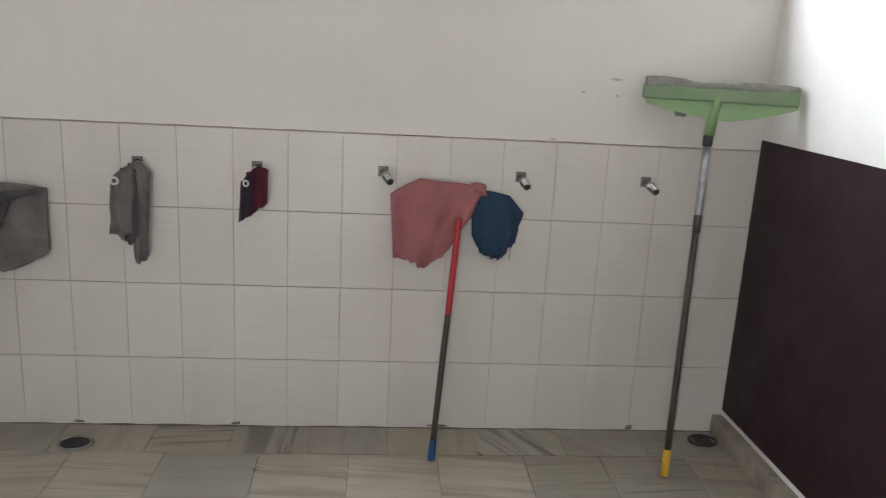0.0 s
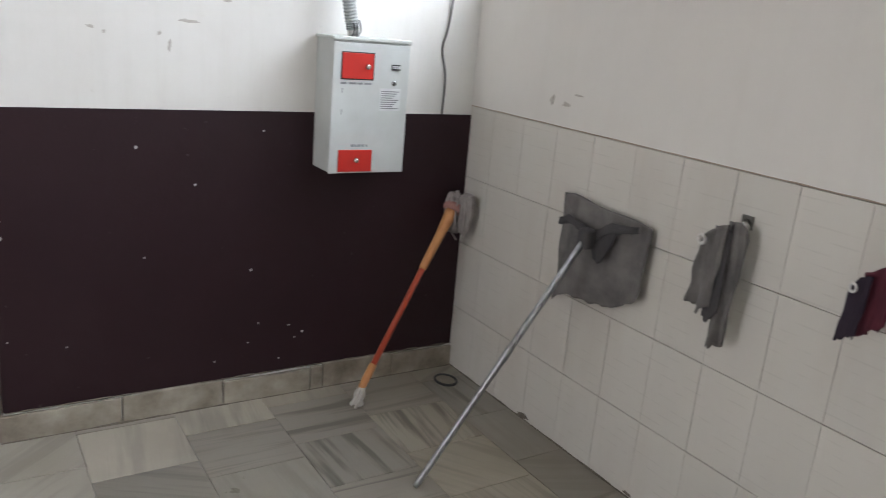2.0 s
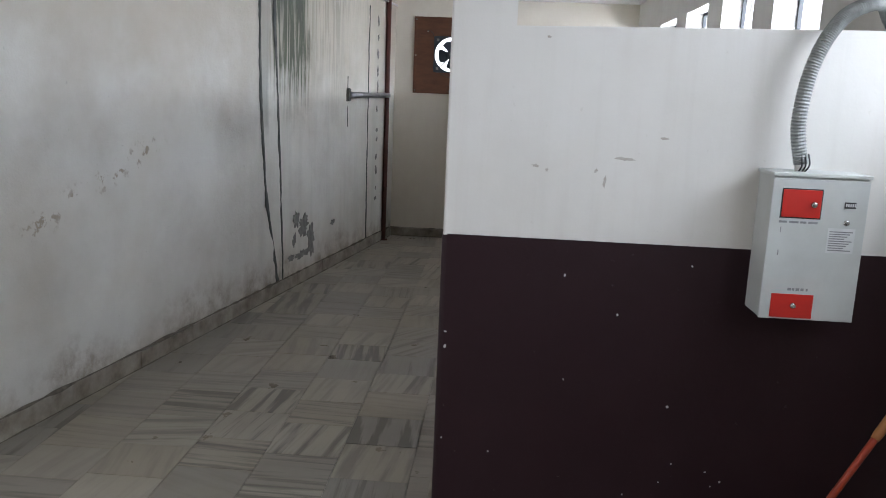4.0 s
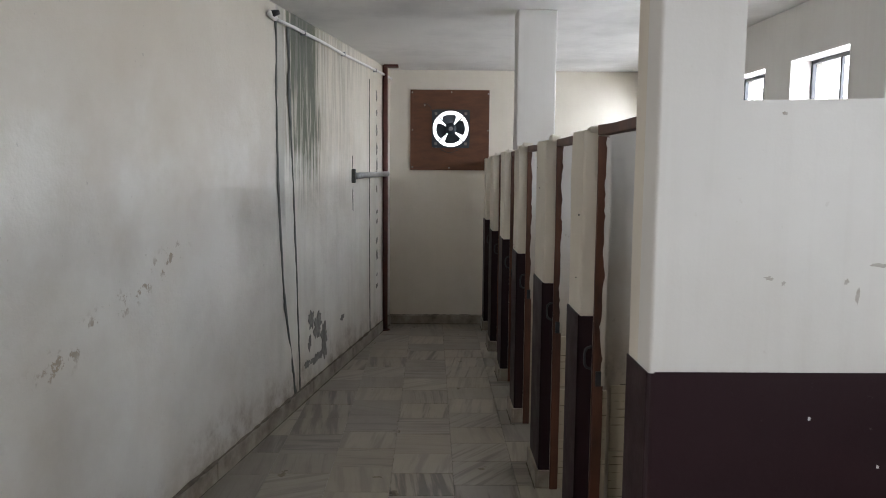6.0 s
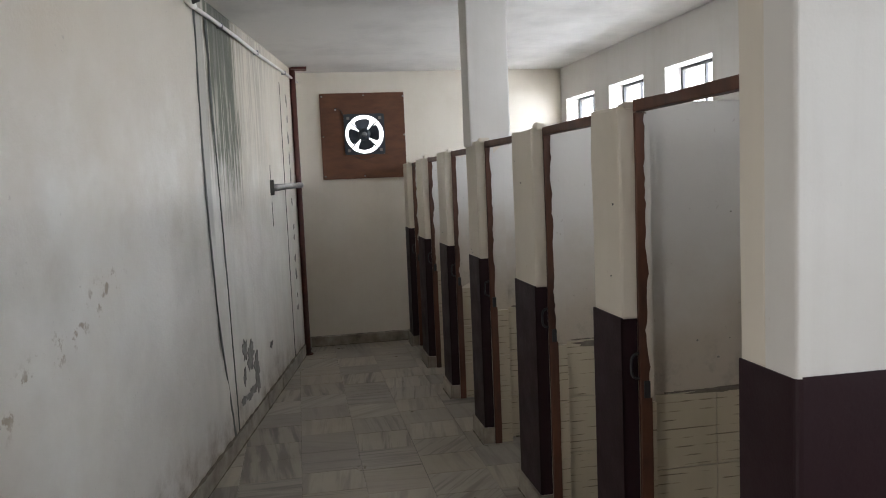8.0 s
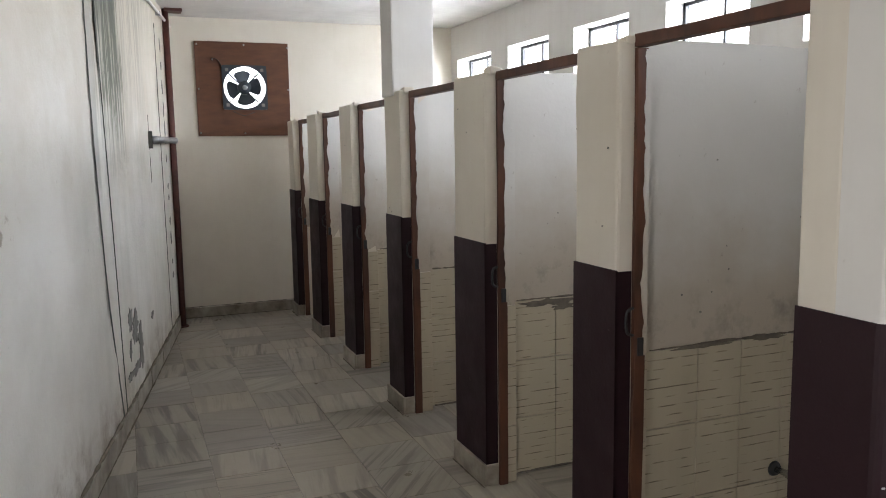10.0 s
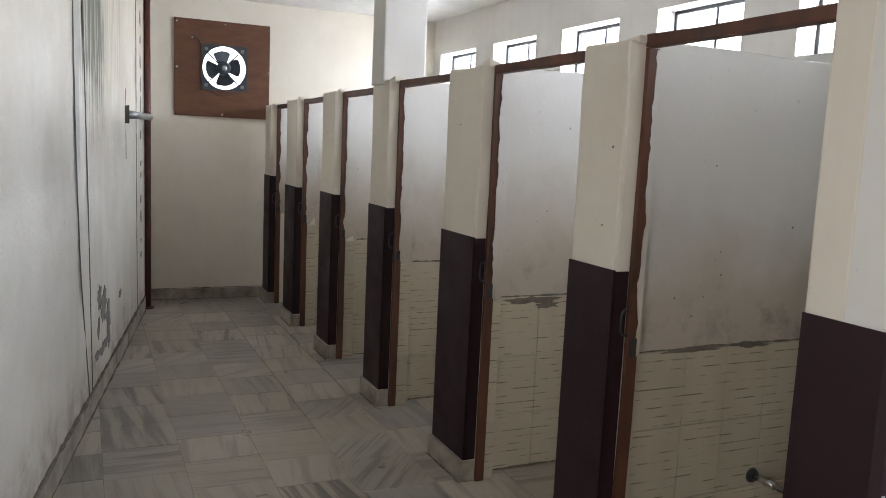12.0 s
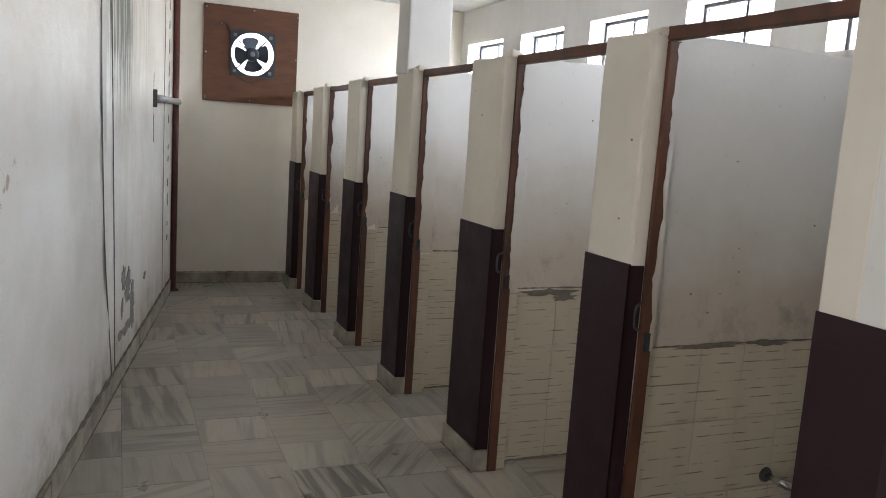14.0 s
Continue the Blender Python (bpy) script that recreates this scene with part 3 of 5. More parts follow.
skirting_run(wall_partition, [-1.812, -1.42, -1.05, -0.69, -0.635, -0.31, -0.002], "y", 0.004, 0.018, 0.1, 3)
skirting_run(wall_partition, [-0.235, 0.02], "x", END - 0.004, -0.014, 0.1, 4)
skirting_run(wall_east, [-4.45, -4.0, -3.4, -2.9, -2.3, -1.7, -1.1, -0.5, -0.004], "y", EAST - 0.003, -0.045, 0.085, 5)
for k in range(14):
    x0 = 1.28 - k * 0.55
    part("skirting_piece", south_strip(0, 0.1 + 0.006 * math.sin(k * 2.2), 0.016 + 0.003 * math.sin(k * 1.3), -0.001, x0 - 0.003, max(x0 - 0.547, WEST + 0.001), 6), SKIRT, wall_south)

# loose plaster, cracks and damp lines of the south wall
def wall_strip(name, line, widths, mat, label, proud=0.003):
    bm = bmesh.new()
    pts = smooth_path([(x, 0, z) for x, z in line], 22)
    rows = []
    for i, q in enumerate(pts):
        w = widths[0] + (widths[1] - widths[0]) * i / len(pts)
        w *= 0.95 + 0.9 * noise.noise(Vector((q.z * 6, len(line), 0.3))) + 0.5 * noise.noise(Vector((q.z * 21, len(line), 5.3)))
        y = south_y(q.x)
        xw = q.x + 0.035 * noise.noise(Vector((q.z * 4, 4.2, len(line)))) + 0.015 * noise.noise(Vector((q.z * 15, 2.2, len(line))))
        rows.append([bm.verts.new((xw + s * w / 2, y + o, q.z)) for s, o in ((-1, -0.002), (-0.6, proud), (0.6, proud), (1, -0.002))])
    for a, b in zip(rows, rows[1:]):
        for k in range(3):
            bm.faces.new((a[k], a[k + 1], b[k + 1], b[k]))
    return part(name, bm, mat, wall_south, label)


wall_strip("crack", [(-3.03, 2.62), (-3.02, 1.9), (-3.06, 1.3), (-3.14, 0.75), (-3.33, 0.1)], (0.085, 0.075), CRACK, "long dark damp crack")
wall_strip("crack", [(-3.26, 2.6), (-3.28, 2.0), (-3.36, 1.0), (-3.42, 0.1)], (0.09, 0.03), CRACK, "thin damp crack")
wall_strip("crack", [(-5.45, 2.5), (-5.45, 1.2), (-5.47, 0.1)], (0.05, 0.05), CRACK, "thin damp line")


wall_strip("stain", [(-4.85, 1.78), (-4.85, 1.5), (-4.86, 1.3)], (0.05, 0.02), CRACK, "dark run below the bracket", 0.0015)


def peeled(cx, cz, rx, rz, seed, parent=wall_south):
    bm = bmesh.new()
    ring = [bm.verts.new((u, south_y(u) + 0.0035, v)) for u, v in ragged(cx, cz, rx, rz, seed)]
    rim = [bm.verts.new((cx + (v.co.x - cx) * 1.05, south_y(v.co.x) - 0.001, cz + (v.co.z - cz) * 1.05)) for v in ring]
    bm.faces.new(ring)
    for k in range(len(ring)):
        bm.faces.new((ring[k], rim[k], rim[(k + 1) % len(ring)], ring[(k + 1) % len(ring)]))
    part("peeled_patch", bm, CEMENT, parent, "grey cement where paint has peeled")


for k, (cx, cz, rx, rz) in enumerate(((-3.67, 0.56, 0.045, 0.07), (-3.82, 0.49, 0.1, 0.075), (-3.98, 0.34, 0.08, 0.11), (-3.8, 0.245, 0.12, 0.035), (-3.57, 0.25, 0.045, 0.03), (-3.63, 0.39, 0.03, 0.05), (-4.5, 0.42, 0.05, 0.02))):
    peeled(cx, cz, rx, rz, k + 4)
rnd = random.Random(44)
for k in range(13):
    peeled(-5.74 + rnd.uniform(-0.015, 0.015), 0.5 + k * 0.155 + rnd.uniform(-0.04, 0.04), rnd.uniform(0.012, 0.03), rnd.uniform(0.015, 0.05), k + 60)


# ---- wall and window details ----
def window(n, x0, x1, z0, z1, face=0.0):
    """A recessed steel window: dark frame and mullion near the outside, pale reveal."""
    ob = thing("window_%d" % n, ((x0 + x1) / 2, face + 0.1, z0), "small high window with a dark steel frame in a deep white reveal", "window", kind="structure")
    bm = bmesh.new()
    for a in ((x0, face + 0.002, z0 - 0.02, x1, face + 0.2, z0 + 0.004), (x0, face + 0.002, z1 - 0.004, x1, face + 0.2, z1 + 0.02), (x0 - 0.02, face + 0.002, z0, x0 + 0.004, face + 0.2, z1), (x1 - 0.004, face + 0.002, z0, x1 + 0.02, face + 0.2, z1)):
        add_box(bm, *a)
    part("reveal", bm, WHITE, ob)
    f = bmesh.new()
    t = 0.026
    for a in ((x0, x1, z0, z0 + t), (x0, x1, z1 - t, z1), (x0, x0 + t, z0, z1), (x1 - t, x1, z0, z1)):
        add_box(f, a[0], face + 0.13, a[2], a[1], face + 0.155, a[3], 0.002)
    part("window_frame", f, BLACK_IRON, ob, "dark steel window frame")
    c = x0 + (x1 - x0) * 0.52
    part("mullion", box(c - 0.009, face + 0.132, z0, c + 0.009, face + 0.15, z1, 0.001), BLACK_IRON, ob)


for n, (a, b) in enumerate(NORTH_WINDOWS):
    window(n + 1, a, b, 2.0, 2.375, STALL_BACK)
for n, (a, b, sill) in enumerate(WASH_WINDOWS):
    window(n + 6, a, b, sill, 2.345)

setting("backdrop", box(-9, 3.0, -0.5, 8, 3.02, 7), GLOW, "bright white sky beyond the windows")
setting("backdrop_west", box(-9.02, -6, -0.5, -9, 3, 7), GLOW, "bright white sky beyond the fan")

# ---- stalls ----
DIVIDERS = [(-0.948, -1.2), (-1.942, -2.28), (-3.015, -3.285), (-4.05, -4.34), (-5.055, -5.39), (-6.0, -6.23)]
FRONTS = (-1.81, -1.812, -1.83, -1.83, -1.835, -1.835)
PILLAR_TOPS = (1.838, 1.835, 1.828, 1.812, 1.8, 1.785)
PILLAR_BACKS = (-1.69, -1.665, -1.66, -1.66, -1.66, -1.66)
DADO_TOPS = (1.12, 1.103, 1.139, 1.137, 1.12, 1.16)
stall_walls = []
for n, (xn, xf) in enumerate(DIVIDERS):
    front, jamb = FRONTS[n], FRONTS[n] + 0.055
    ob = thing("stall_divider", ((xn + xf) / 2, -0.9, 0), "white plaster stall wall ending in a cream pillar with maroon dado", "stall wall", "stall dividers")
    pil = part("pillar", rough_box(xf, front, 0, xn, PILLAR_BACKS[n], PILLAR_TOPS[n], 0.16, 0.005, 20 + n, 0.012), CREAM, ob, "cream pillar with a crumbling top")
    if n < 5:
        part("partition", rough_box(xf + 0.06, PILLAR_BACKS[n] - 0.01, 0, xn - 0.08, STALL_BACK, PILLAR_TOPS[n] + 0.012, 0.2, 0.004, 30 + n, 0.006), STALL, ob, "whitewashed partition, grime and fading light painted towards the tiles")
    d = DADO_TOPS[n]
    bm = add_box(bmesh.new(), xf - 0.001, front - 0.004, 0.1, xn + 0.004, front + 0.003, d)
    add_box(bm, xn - 0.003, front - 0.002, 0.1, xn + 0.004, jamb, d - 0.005)
    part("dado", bm, DADO, ob, "dark maroon painted dado")
    sk = rough_box(xf - 0.012, front - 0.02, 0.004, xn + 0.018, front - 0.004, 0.102, 0.14, 0.002, 40 + n, 0.005)
    part("skirting", sk, SKIRT, ob, "grey marble skirting")
    part("skirting", rough_box(xn + 0.004, front - 0.004, 0.004, xn + 0.018, jamb - 0.003, 0.1, 0.14, 0.002, 50 + n, 0.004), SKIRT, ob)
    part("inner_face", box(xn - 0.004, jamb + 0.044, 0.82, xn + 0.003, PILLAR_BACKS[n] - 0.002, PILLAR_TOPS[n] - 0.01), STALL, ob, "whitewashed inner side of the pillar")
    stall_walls.append(ob)
# the column that stands on the third pillar
column = setting("column", rough_box(-3.29, -1.842, PILLAR_TOPS[2] - 0.02, -3.09, -1.59, CEIL, 0.25, 0.004, 61, 0.01), WHITE, "white plaster column that rises to the ceiling")

NEAR = [(None, -0.231)] + DIVIDERS
for n, (xn, xf) in enumerate(DIVIDERS):
    xo, top = NEAR[n][1], PILLAR_TOPS[n]
    fr = thing("door_frame", ((xn + xo) / 2, FRONTS[n] + 0.075, 0), "brown painted wooden door frame with no door", "door frame", "stall door frames")
    rough, jamb = 0.003, FRONTS[n] + 0.055
    part("jamb", rough_box(xn + 0.0045, jamb, 0, xn + 0.022, jamb + 0.042, top - 0.026, 0.1, rough, 70 + n, 0.003), BROWN_WOOD, fr)
    part("jamb", rough_box(xo - 0.022, jamb, 0, xo - 0.004, jamb + 0.042, top - 0.026, 0.1, rough, 80 + n, 0.003), BROWN_WOOD, fr)
    rise = 0.014 if n == 0 else 0.0
    part("header", rough_box(xn + 0.004, jamb - 0.002, top - 0.036 + rise, xo - 0.004, jamb + 0.042, top + rise, 0.2, 0.002, 90 + n, 0.004), BROWN_WOOD, fr)
    edge = [(jamb + 0.048, 0.84), (jamb + 0.048, top - 0.03)]
    for k in range(46):
        z = top - 0.03 - (top - 0.87) * k / 45
        edge.append((jamb + 0.03 + 0.012 * noise.noise(Vector((z * 9, n, 2))) + 0.007 * noise.noise(Vector((z * 31, n, 7))), z))
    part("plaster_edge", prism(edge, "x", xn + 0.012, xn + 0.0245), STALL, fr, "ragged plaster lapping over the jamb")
    part("mortar_lump", rough_box(xn - 0.05, jamb - 0.03, top - 0.012, xn + 0.012, jamb + 0.03, top + 0.016, 0.015, 0.008, 110 + n, 0.008), CREAM, fr, "lump of white mortar at the frame head")
    latch = smooth_path([(xn + 0.026, jamb - 0.006, 1.0), (xn + 0.026, jamb - 0.031, 0.985), (xn + 0.026, jamb - 0.031, 0.925), (xn + 0.026, jamb - 0.006, 0.91)], 4)
    part("latch", tube(latch, 0.005, 6), BLACK_IRON, fr, "black iron door catch", True)
    part("hinge", box(xn + 0.02, jamb + 0.012, 0.84, xn + 0.028, jamb + 0.034, 0.9, 0.001), BLACK_IRON, fr, "rusty hinge stub")


def broken_patch(parent, x, cy, cz, ry, rz, seed):
    bm = prism(ragged(cy, cz, ry, rz, seed, 24, 0.5), "x", x - 0.001, x + 0.0095)
    part("broken_edge", bm, GROUT, parent, "dark hollow where the tile edge has broken")


wall_x = [xn - 0.08 for xn, _ in DIVIDERS]
broken_patch(stall_walls[0], wall_x[0] + 0.002, -1.4, 0.815, 0.1, 0.008, 3)
broken_patch(stall_walls[0], wall_x[0] + 0.002, -1.12, 0.818, 0.09, 0.009, 5)
broken_patch(stall_walls[1], wall_x[1] + 0.002, -1.46, 0.8, 0.12, 0.018, 8)
broken_patch(stall_walls[1], wall_x[1] + 0.002, -1.38, 0.775, 0.07, 0.012, 6)


# ---- wash room things ----
def water_point(x, z, seed, reach=0.1):
    rnd = random.Random(seed)
    ob = thing("tap_stub", (x, 0, z), "capped steel tap stub on a square wall plate", "tap", "tap stubs along the tiled wall")
    part("wall_plate", box(x - 0.019, -0.004, z - 0.019, x + 0.019, 0.002, z + 0.02, 0.002), PLATE, ob, "tarnished square plate")
    d = Vector((rnd.uniform(0.0, 0.025), -reach, -0.02))
    a = Vector((x, -0.004, z))
    part("stub", tube([a, a + d * 0.35, a + d * 0.36, a + d * 0.6, a + d * 0.61, a + d], [0.013, 0.013, 0.017, 0.017, 0.0145, 0.0145], 14), CHROME, ob, "worn chrome stub", True)
    # Flat black disc in place of the pipe's shaded inside.
    part("mouth", tube([a + d * 1.0, a + d * 1.02], [0.0095, 0.0095], 12), HOLE_SHADE, ob, "black disc painted as the pipe's dark mouth")


for n, x in enumerate((1.43, 1.857, 2.32, 2.84, 3.325)):
    water_point(x, 1.042, n, 0.045 if n < 2 else 0.1)

grey = thing("hanging_cloth", (1.43, -0.06, 0.69), "crumpled grey floor cloth hung over a tap stub", "cloth")
part("fold", cloth([(1.362, 0.99), (1.4, 1.03), (1.445, 1.045)], [(1.36, 0.8), (1.395, 0.772), (1.43, 0.8)], -0.08, 1.2, 0.024, 1, 30, 26), GREY_CLOTH, grey, "short front fold", True)
part("fold", cloth([(1.41, 1.043), (1.455, 1.052), (1.49, 1.01)], [(1.43, 0.7), (1.46, 0.68), (1.482, 0.712)], -0.045, 1.3, 0.026, 5, 32, 28), GREY_CLOTH, grey, "long back fold", True)
# This fold's shade is painted: same cloth in a darker colour.
part("fold", cloth([(1.395, 1.03), (1.42, 1.035), (1.448, 1.025)], [(1.4, 0.765), (1.425, 0.75), (1.45, 0.79)], -0.08, 1.1, 0.01, 3, 14, 18), DARK_CLOTH, grey, "shaded fold, its shade put into a darker cloth colour", True)
part("ring", tube([(1.385 + 0.012 * math.cos(a), -0.125, 0.99 + 0.012 * math.sin(a)) for a in (math.tau * k / 16 for k in range(17))], 0.0045, 8), WHITE_PLASTIC, grey, "white plastic ring", True)

mar = thing("small_cloth", (1.86, -0.05, 0.86), "maroon and navy wiping cloth hung on a tap stub", "cloth")
part("fold", cloth([(1.83, 1.03), (1.87, 1.052), (1.908, 1.043)], [(1.838, 0.872), (1.875, 0.895), (1.906, 0.922)], -0.07, 0.8, 0.014, 2, 18, 18), MAROON, mar, "maroon back fold", True)
part("fold", cloth([(1.815, 1.0), (1.835, 1.022), (1.86, 1.03)], [(1.808, 0.856), (1.83, 0.864), (1.852, 0.882)], -0.095, 0.6, 0.01, 7, 14, 18), MAROON_DARK, mar, "dark navy front fold", True)
part("ring", tube([(1.838 + 0.008 * math.cos(a), -0.135, 1.0 + 0.01 * math.sin(a)) for a in (math.tau * k / 16 for k in range(17))], 0.0035, 8), WHITE_PLASTIC, mar, "white plastic ring", True)


def along(a, b, u):
    return Vector(a) + (Vector(b) - Vector(a)) * u


# flat mop with a grey cloth
foot, head = (0.825, -0.64, 0.004), (0.906, -0.1, 0.865)
m1 = thing("flat_mop", foot, "grey cloth floor mop on a thin steel pole leaning on tiles", "mop")
part("pole", tube([along(foot, head, u) for u in (0, 0.02, 0.5, 0.51, 0.55, 0.56, 1)], [0.008, 0.011, 0.011, 0.013, 0.013, 0.0115, 0.0115], 12), GREY_STEEL, m1, "thin steel pole", True)
part("mop_cloth", cloth([(0.688, 0.962), (0.8, 0.968), (0.95, 0.952), (1.118, 0.938)], [(0.7, 0.565), (0.78, 0.615), (0.95, 0.615), (1.118, 0.7)], -0.02, 1.3, 0.026, 4, 40, 30), GREY_CLOTH, m1, "grey rectangular mop cloth", True)
part("strap", cloth([(0.73, 0.885), (0.77, 0.905), (0.83, 0.89), (0.905, 0.88)], [(0.73, 0.86), (0.77, 0.875), (0.83, 0.862), (0.905, 0.85)], -0.07, 0.5, 0.006, 2, 18, 6), DARK_CLOTH, m1, "dark strap", True)
part("strap", cloth([(0.9, 0.88), (0.98, 0.925), (1.1, 0.945)], [(0.91, 0.845), (0.98, 0.89), (1.105, 0.925)], -0.067, 0.5, 0.006, 6, 18, 6), DARK_CLOTH, m1, "dark strap", True)
part("pocket", cloth([(0.885, 0.88), (0.94, 0.89), (1.01, 0.905)], [(0.91, 0.785), (0.935, 0.775), (0.96, 0.79)], -0.062, 0.5, 0.006, 9, 14, 10), DARK_CLOTH, m1, "dark pocket for the pole", True)
part("socket", rough_box(0.88, -0.125, 0.82, 0.925, -0.08, 0.89, 0.03, 0.003, 2, 0.012), DARK_CLOTH, m1, "dark plastic socket", True)

# string mop with an orange pole
foot, head = (0.235, -0.595, 0.012), (0.082, -0.1, 0.758)
m2 = thing("string_mop", foot, "string mop with an orange and red pole leaning in the corner", "mop")
part("pole", tube([along(foot, head, u) for u in (0.19, 0.6, 0.72)], 0.0125, 14), ORANGE_ROD, m2, "orange-red metal pole", True)
part("grip", tube([along(foot, head, u) for u in (0.075, 0.09, 0.18, 0.2)], [0.013, 0.0155, 0.0165, 0.0145], 14), ORANGE_PLASTIC, m2, "yellow-orange end grip", True)
part("sleeve", tube([along(foot, head, u) for u in (0.68, 0.7, 0.85, 0.96, 1.0)], [0.015, 0.017, 0.019, 0.026, 0.031], 16), ORANGE_PLASTIC, m2, "flared orange plastic sleeve", True)
part("collar", tube([along(foot, head, u) for u in (0.985, 1.0, 1.02)], [0.04, 0.046, 0.04], 16), PINK_YARN, m2, "pinkish yarn collar", True)
rnd = random.Random(5)
strands = bmesh.new()
ball = Vector(head) + Vector((0.005, 0.03, 0.0))
for k in range(150):
    a, lean = rnd.uniform(0, math.tau), rnd.uniform(0.55, 1.0)
    side = Vector((math.cos(a) * 0.068, math.sin(a) * 0.062, 0)) * lean
    p0 = Vector(head) + Vector((0.022 * math.cos(a), 0.012 + 0.022 * math.sin(a), 0.012))
    p1 = ball + side * 0.75 + Vector((0, 0, 0.062 * lean + rnd.uniform(-0.008, 0.008)))
    p2 = ball + side + Vector((0, 0, rnd.uniform(-0.03, 0.02)))
    p3 = ball + side * 0.7 + Vector((rnd.uniform(-0.012, 0.012), 0, -0.075 - 0.025 * rnd.random()))
    p4 = ball + side * 0.2 + Vector((0, 0.01, -0.09 - (0.06 if k % 25 == 0 else 0.015) * rnd.random()))
    pts = [p0, p1, p2, p3, p4]
    for q in pts:
        q.y = min(q.y, -0.008)
    tube(smooth_path(pts, 4), 0.0042, 5, strands)
part("yarn", strands, STRING, m2, "grey-white mop yarn", True)
tip = bmesh.new()
for k in range(16):
    a = along(foot, head, 0.09) + Vector((rnd.uniform(-0.012, 0.012), rnd.uniform(-0.012, 0.012), 0))
    tube(smooth_path([a, a + Vector((rnd.uniform(-0.012, 0.012), rnd.uniform(-0.02, 0.01), -0.035)), Vector((a.x + rnd.uniform(-0.025, 0.025), a.y + rnd.uniform(-0.04, 0.0), 0.007))], 4), 0.007, 5, tip)
part("rag_tip", tip, RAG, m2, "white rag tied round the end", True)

# mop with pink and navy cloths on a red pole
foot, head = (2.531, -0.268, 0.002), (2.606, -0.078, 0.89)
m3 = thing("cloth_mop", foot, "pink cloth mop on a red and black pole leaning on tiles", "mop")
part("pole", tube([along(foot, head, u) for u in (0.08, 0.62)], 0.0115, 14), DARK_ROD, m3, "worn black lower pole", True)
part("upper_pole", tube([along(foot, head, u) for u in (0.6, 0.61, 0.99, 1.0)], [0.0105, 0.0122, 0.0122, 0.01], 14), RED_ROD, m3, "red upper pole", True)
part("end_cap", tube([along(foot, head, u) for u in (0.0, 0.01, 0.08, 0.09)], [0.011, 0.0135, 0.0135, 0.012], 14), BLUE_PLASTIC, m3, "blue plastic end cap", True)
part("mop_cloth", cloth([(2.348, 0.968), (2.458, 1.027), (2.57, 1.02), (2.65, 1.01), (2.7, 0.995)], [(2.366, 0.725), (2.43, 0.722), (2.488, 0.68), (2.57, 0.768), (2.655, 0.89)], -0.03, 2.3, 0.036, 8, 48, 34), PINK, m3, "dusty pink cloth with a ragged hem", True)
part("hem", cloth([(2.64, 1.026), (2.67, 1.023), (2.7, 1.016)], [(2.66, 0.99), (2.68, 0.985), (2.705, 0.975)], -0.055, 0.4, 0.006, 3, 8, 6), PINK, m3, "turned hem", True)
navy = thing("navy_cloth", (2.74, -0.04, 0.75), "dark blue frayed cloth folded over the mop head", "cloth")
part("cloth", cloth([(2.65, 0.995), (2.735, 0.985), (2.8, 0.972), (2.858, 0.905)], [(2.66, 0.83), (2.7, 0.755), (2.75, 0.744), (2.79, 0.76), (2.832, 0.8)], -0.006, 1.7, 0.032, 12, 40, 28, 0.004, 0.02), NAVY, navy, "", True)
part("torn_strip", cloth([(2.675, 0.86), (2.68, 0.865), (2.688, 0.86)], [(2.665, 0.82), (2.673, 0.815), (2.68, 0.825)], -0.03, 0.3, 0.004, 2, 4, 6), NAVY, navy, "", True)
for k, x in enumerate((2.75, 2.78, 2.81)):
    part("loose_thread", tube(smooth_path([(x, -0.035, 0.79), (x + 0.004, -0.036, 0.765), (x + 0.002, -0.034, 0.735 - 0.005 * k)], 4), 0.0014, 5), NAVY, navy)

# floor squeegee
foot, neck = (3.393, -0.37, 0.002), (3.488, -0.142, 1.26)
sq = thing("floor_squeegee", foot, "green plastic floor squeegee upside down on a worn pole", "squeegee")
part("pole", tube([along(foot, neck, u) for u in (0.07, 0.3, 0.72)], 0.0125, 14), DARK_ROD, sq, "worn dark pole", True)
part("upper_pole", tube([along(foot, neck, u) for u in (0.71, 0.72, 0.97)], 0.0135, 14), GREY_STEEL, sq, "bare steel upper pole", True)
part("band", tube([along(foot, neck, u) for u in (0.71, 0.76)], 0.0145, 14), DARK_ROD, sq, "dark tape", True)
part("end_cap", tube([along(foot, neck, u) for u in (0.0, 0.005, 0.075, 0.08)], [0.012, 0.015, 0.0145, 0.013], 14), YELLOW_PLASTIC, sq, "yellow plastic end cap", True)
part("clamp", tube([along(foot, neck, u) for u in (0.955, 0.96, 0.985, 0.99)], [0.015, 0.018, 0.018, 0.015], 14), BLACK_RUBBER, sq, "dark clamp", True)
part("neck", tube([(3.487, -0.145, 1.245), (3.49, -0.15, 1.29), (3.494, -0.157, 1.34), (3.498, -0.162, 1.385)], [0.021, 0.019, 0.016, 0.02], 14), GREEN_LIGHT, sq, "light green socket", True)
def turned(bm):
    """Turn the squeegee head about its neck, one end off the wall."""
    m = Matrix.Translation((3.503, -0.155, 0)) @ Matrix.Rotation(radians(-23.5), 4, "Z") @ Matrix.Translation((-3.4715, 0.0525, 0))
    bm.transform(m)
    return bm


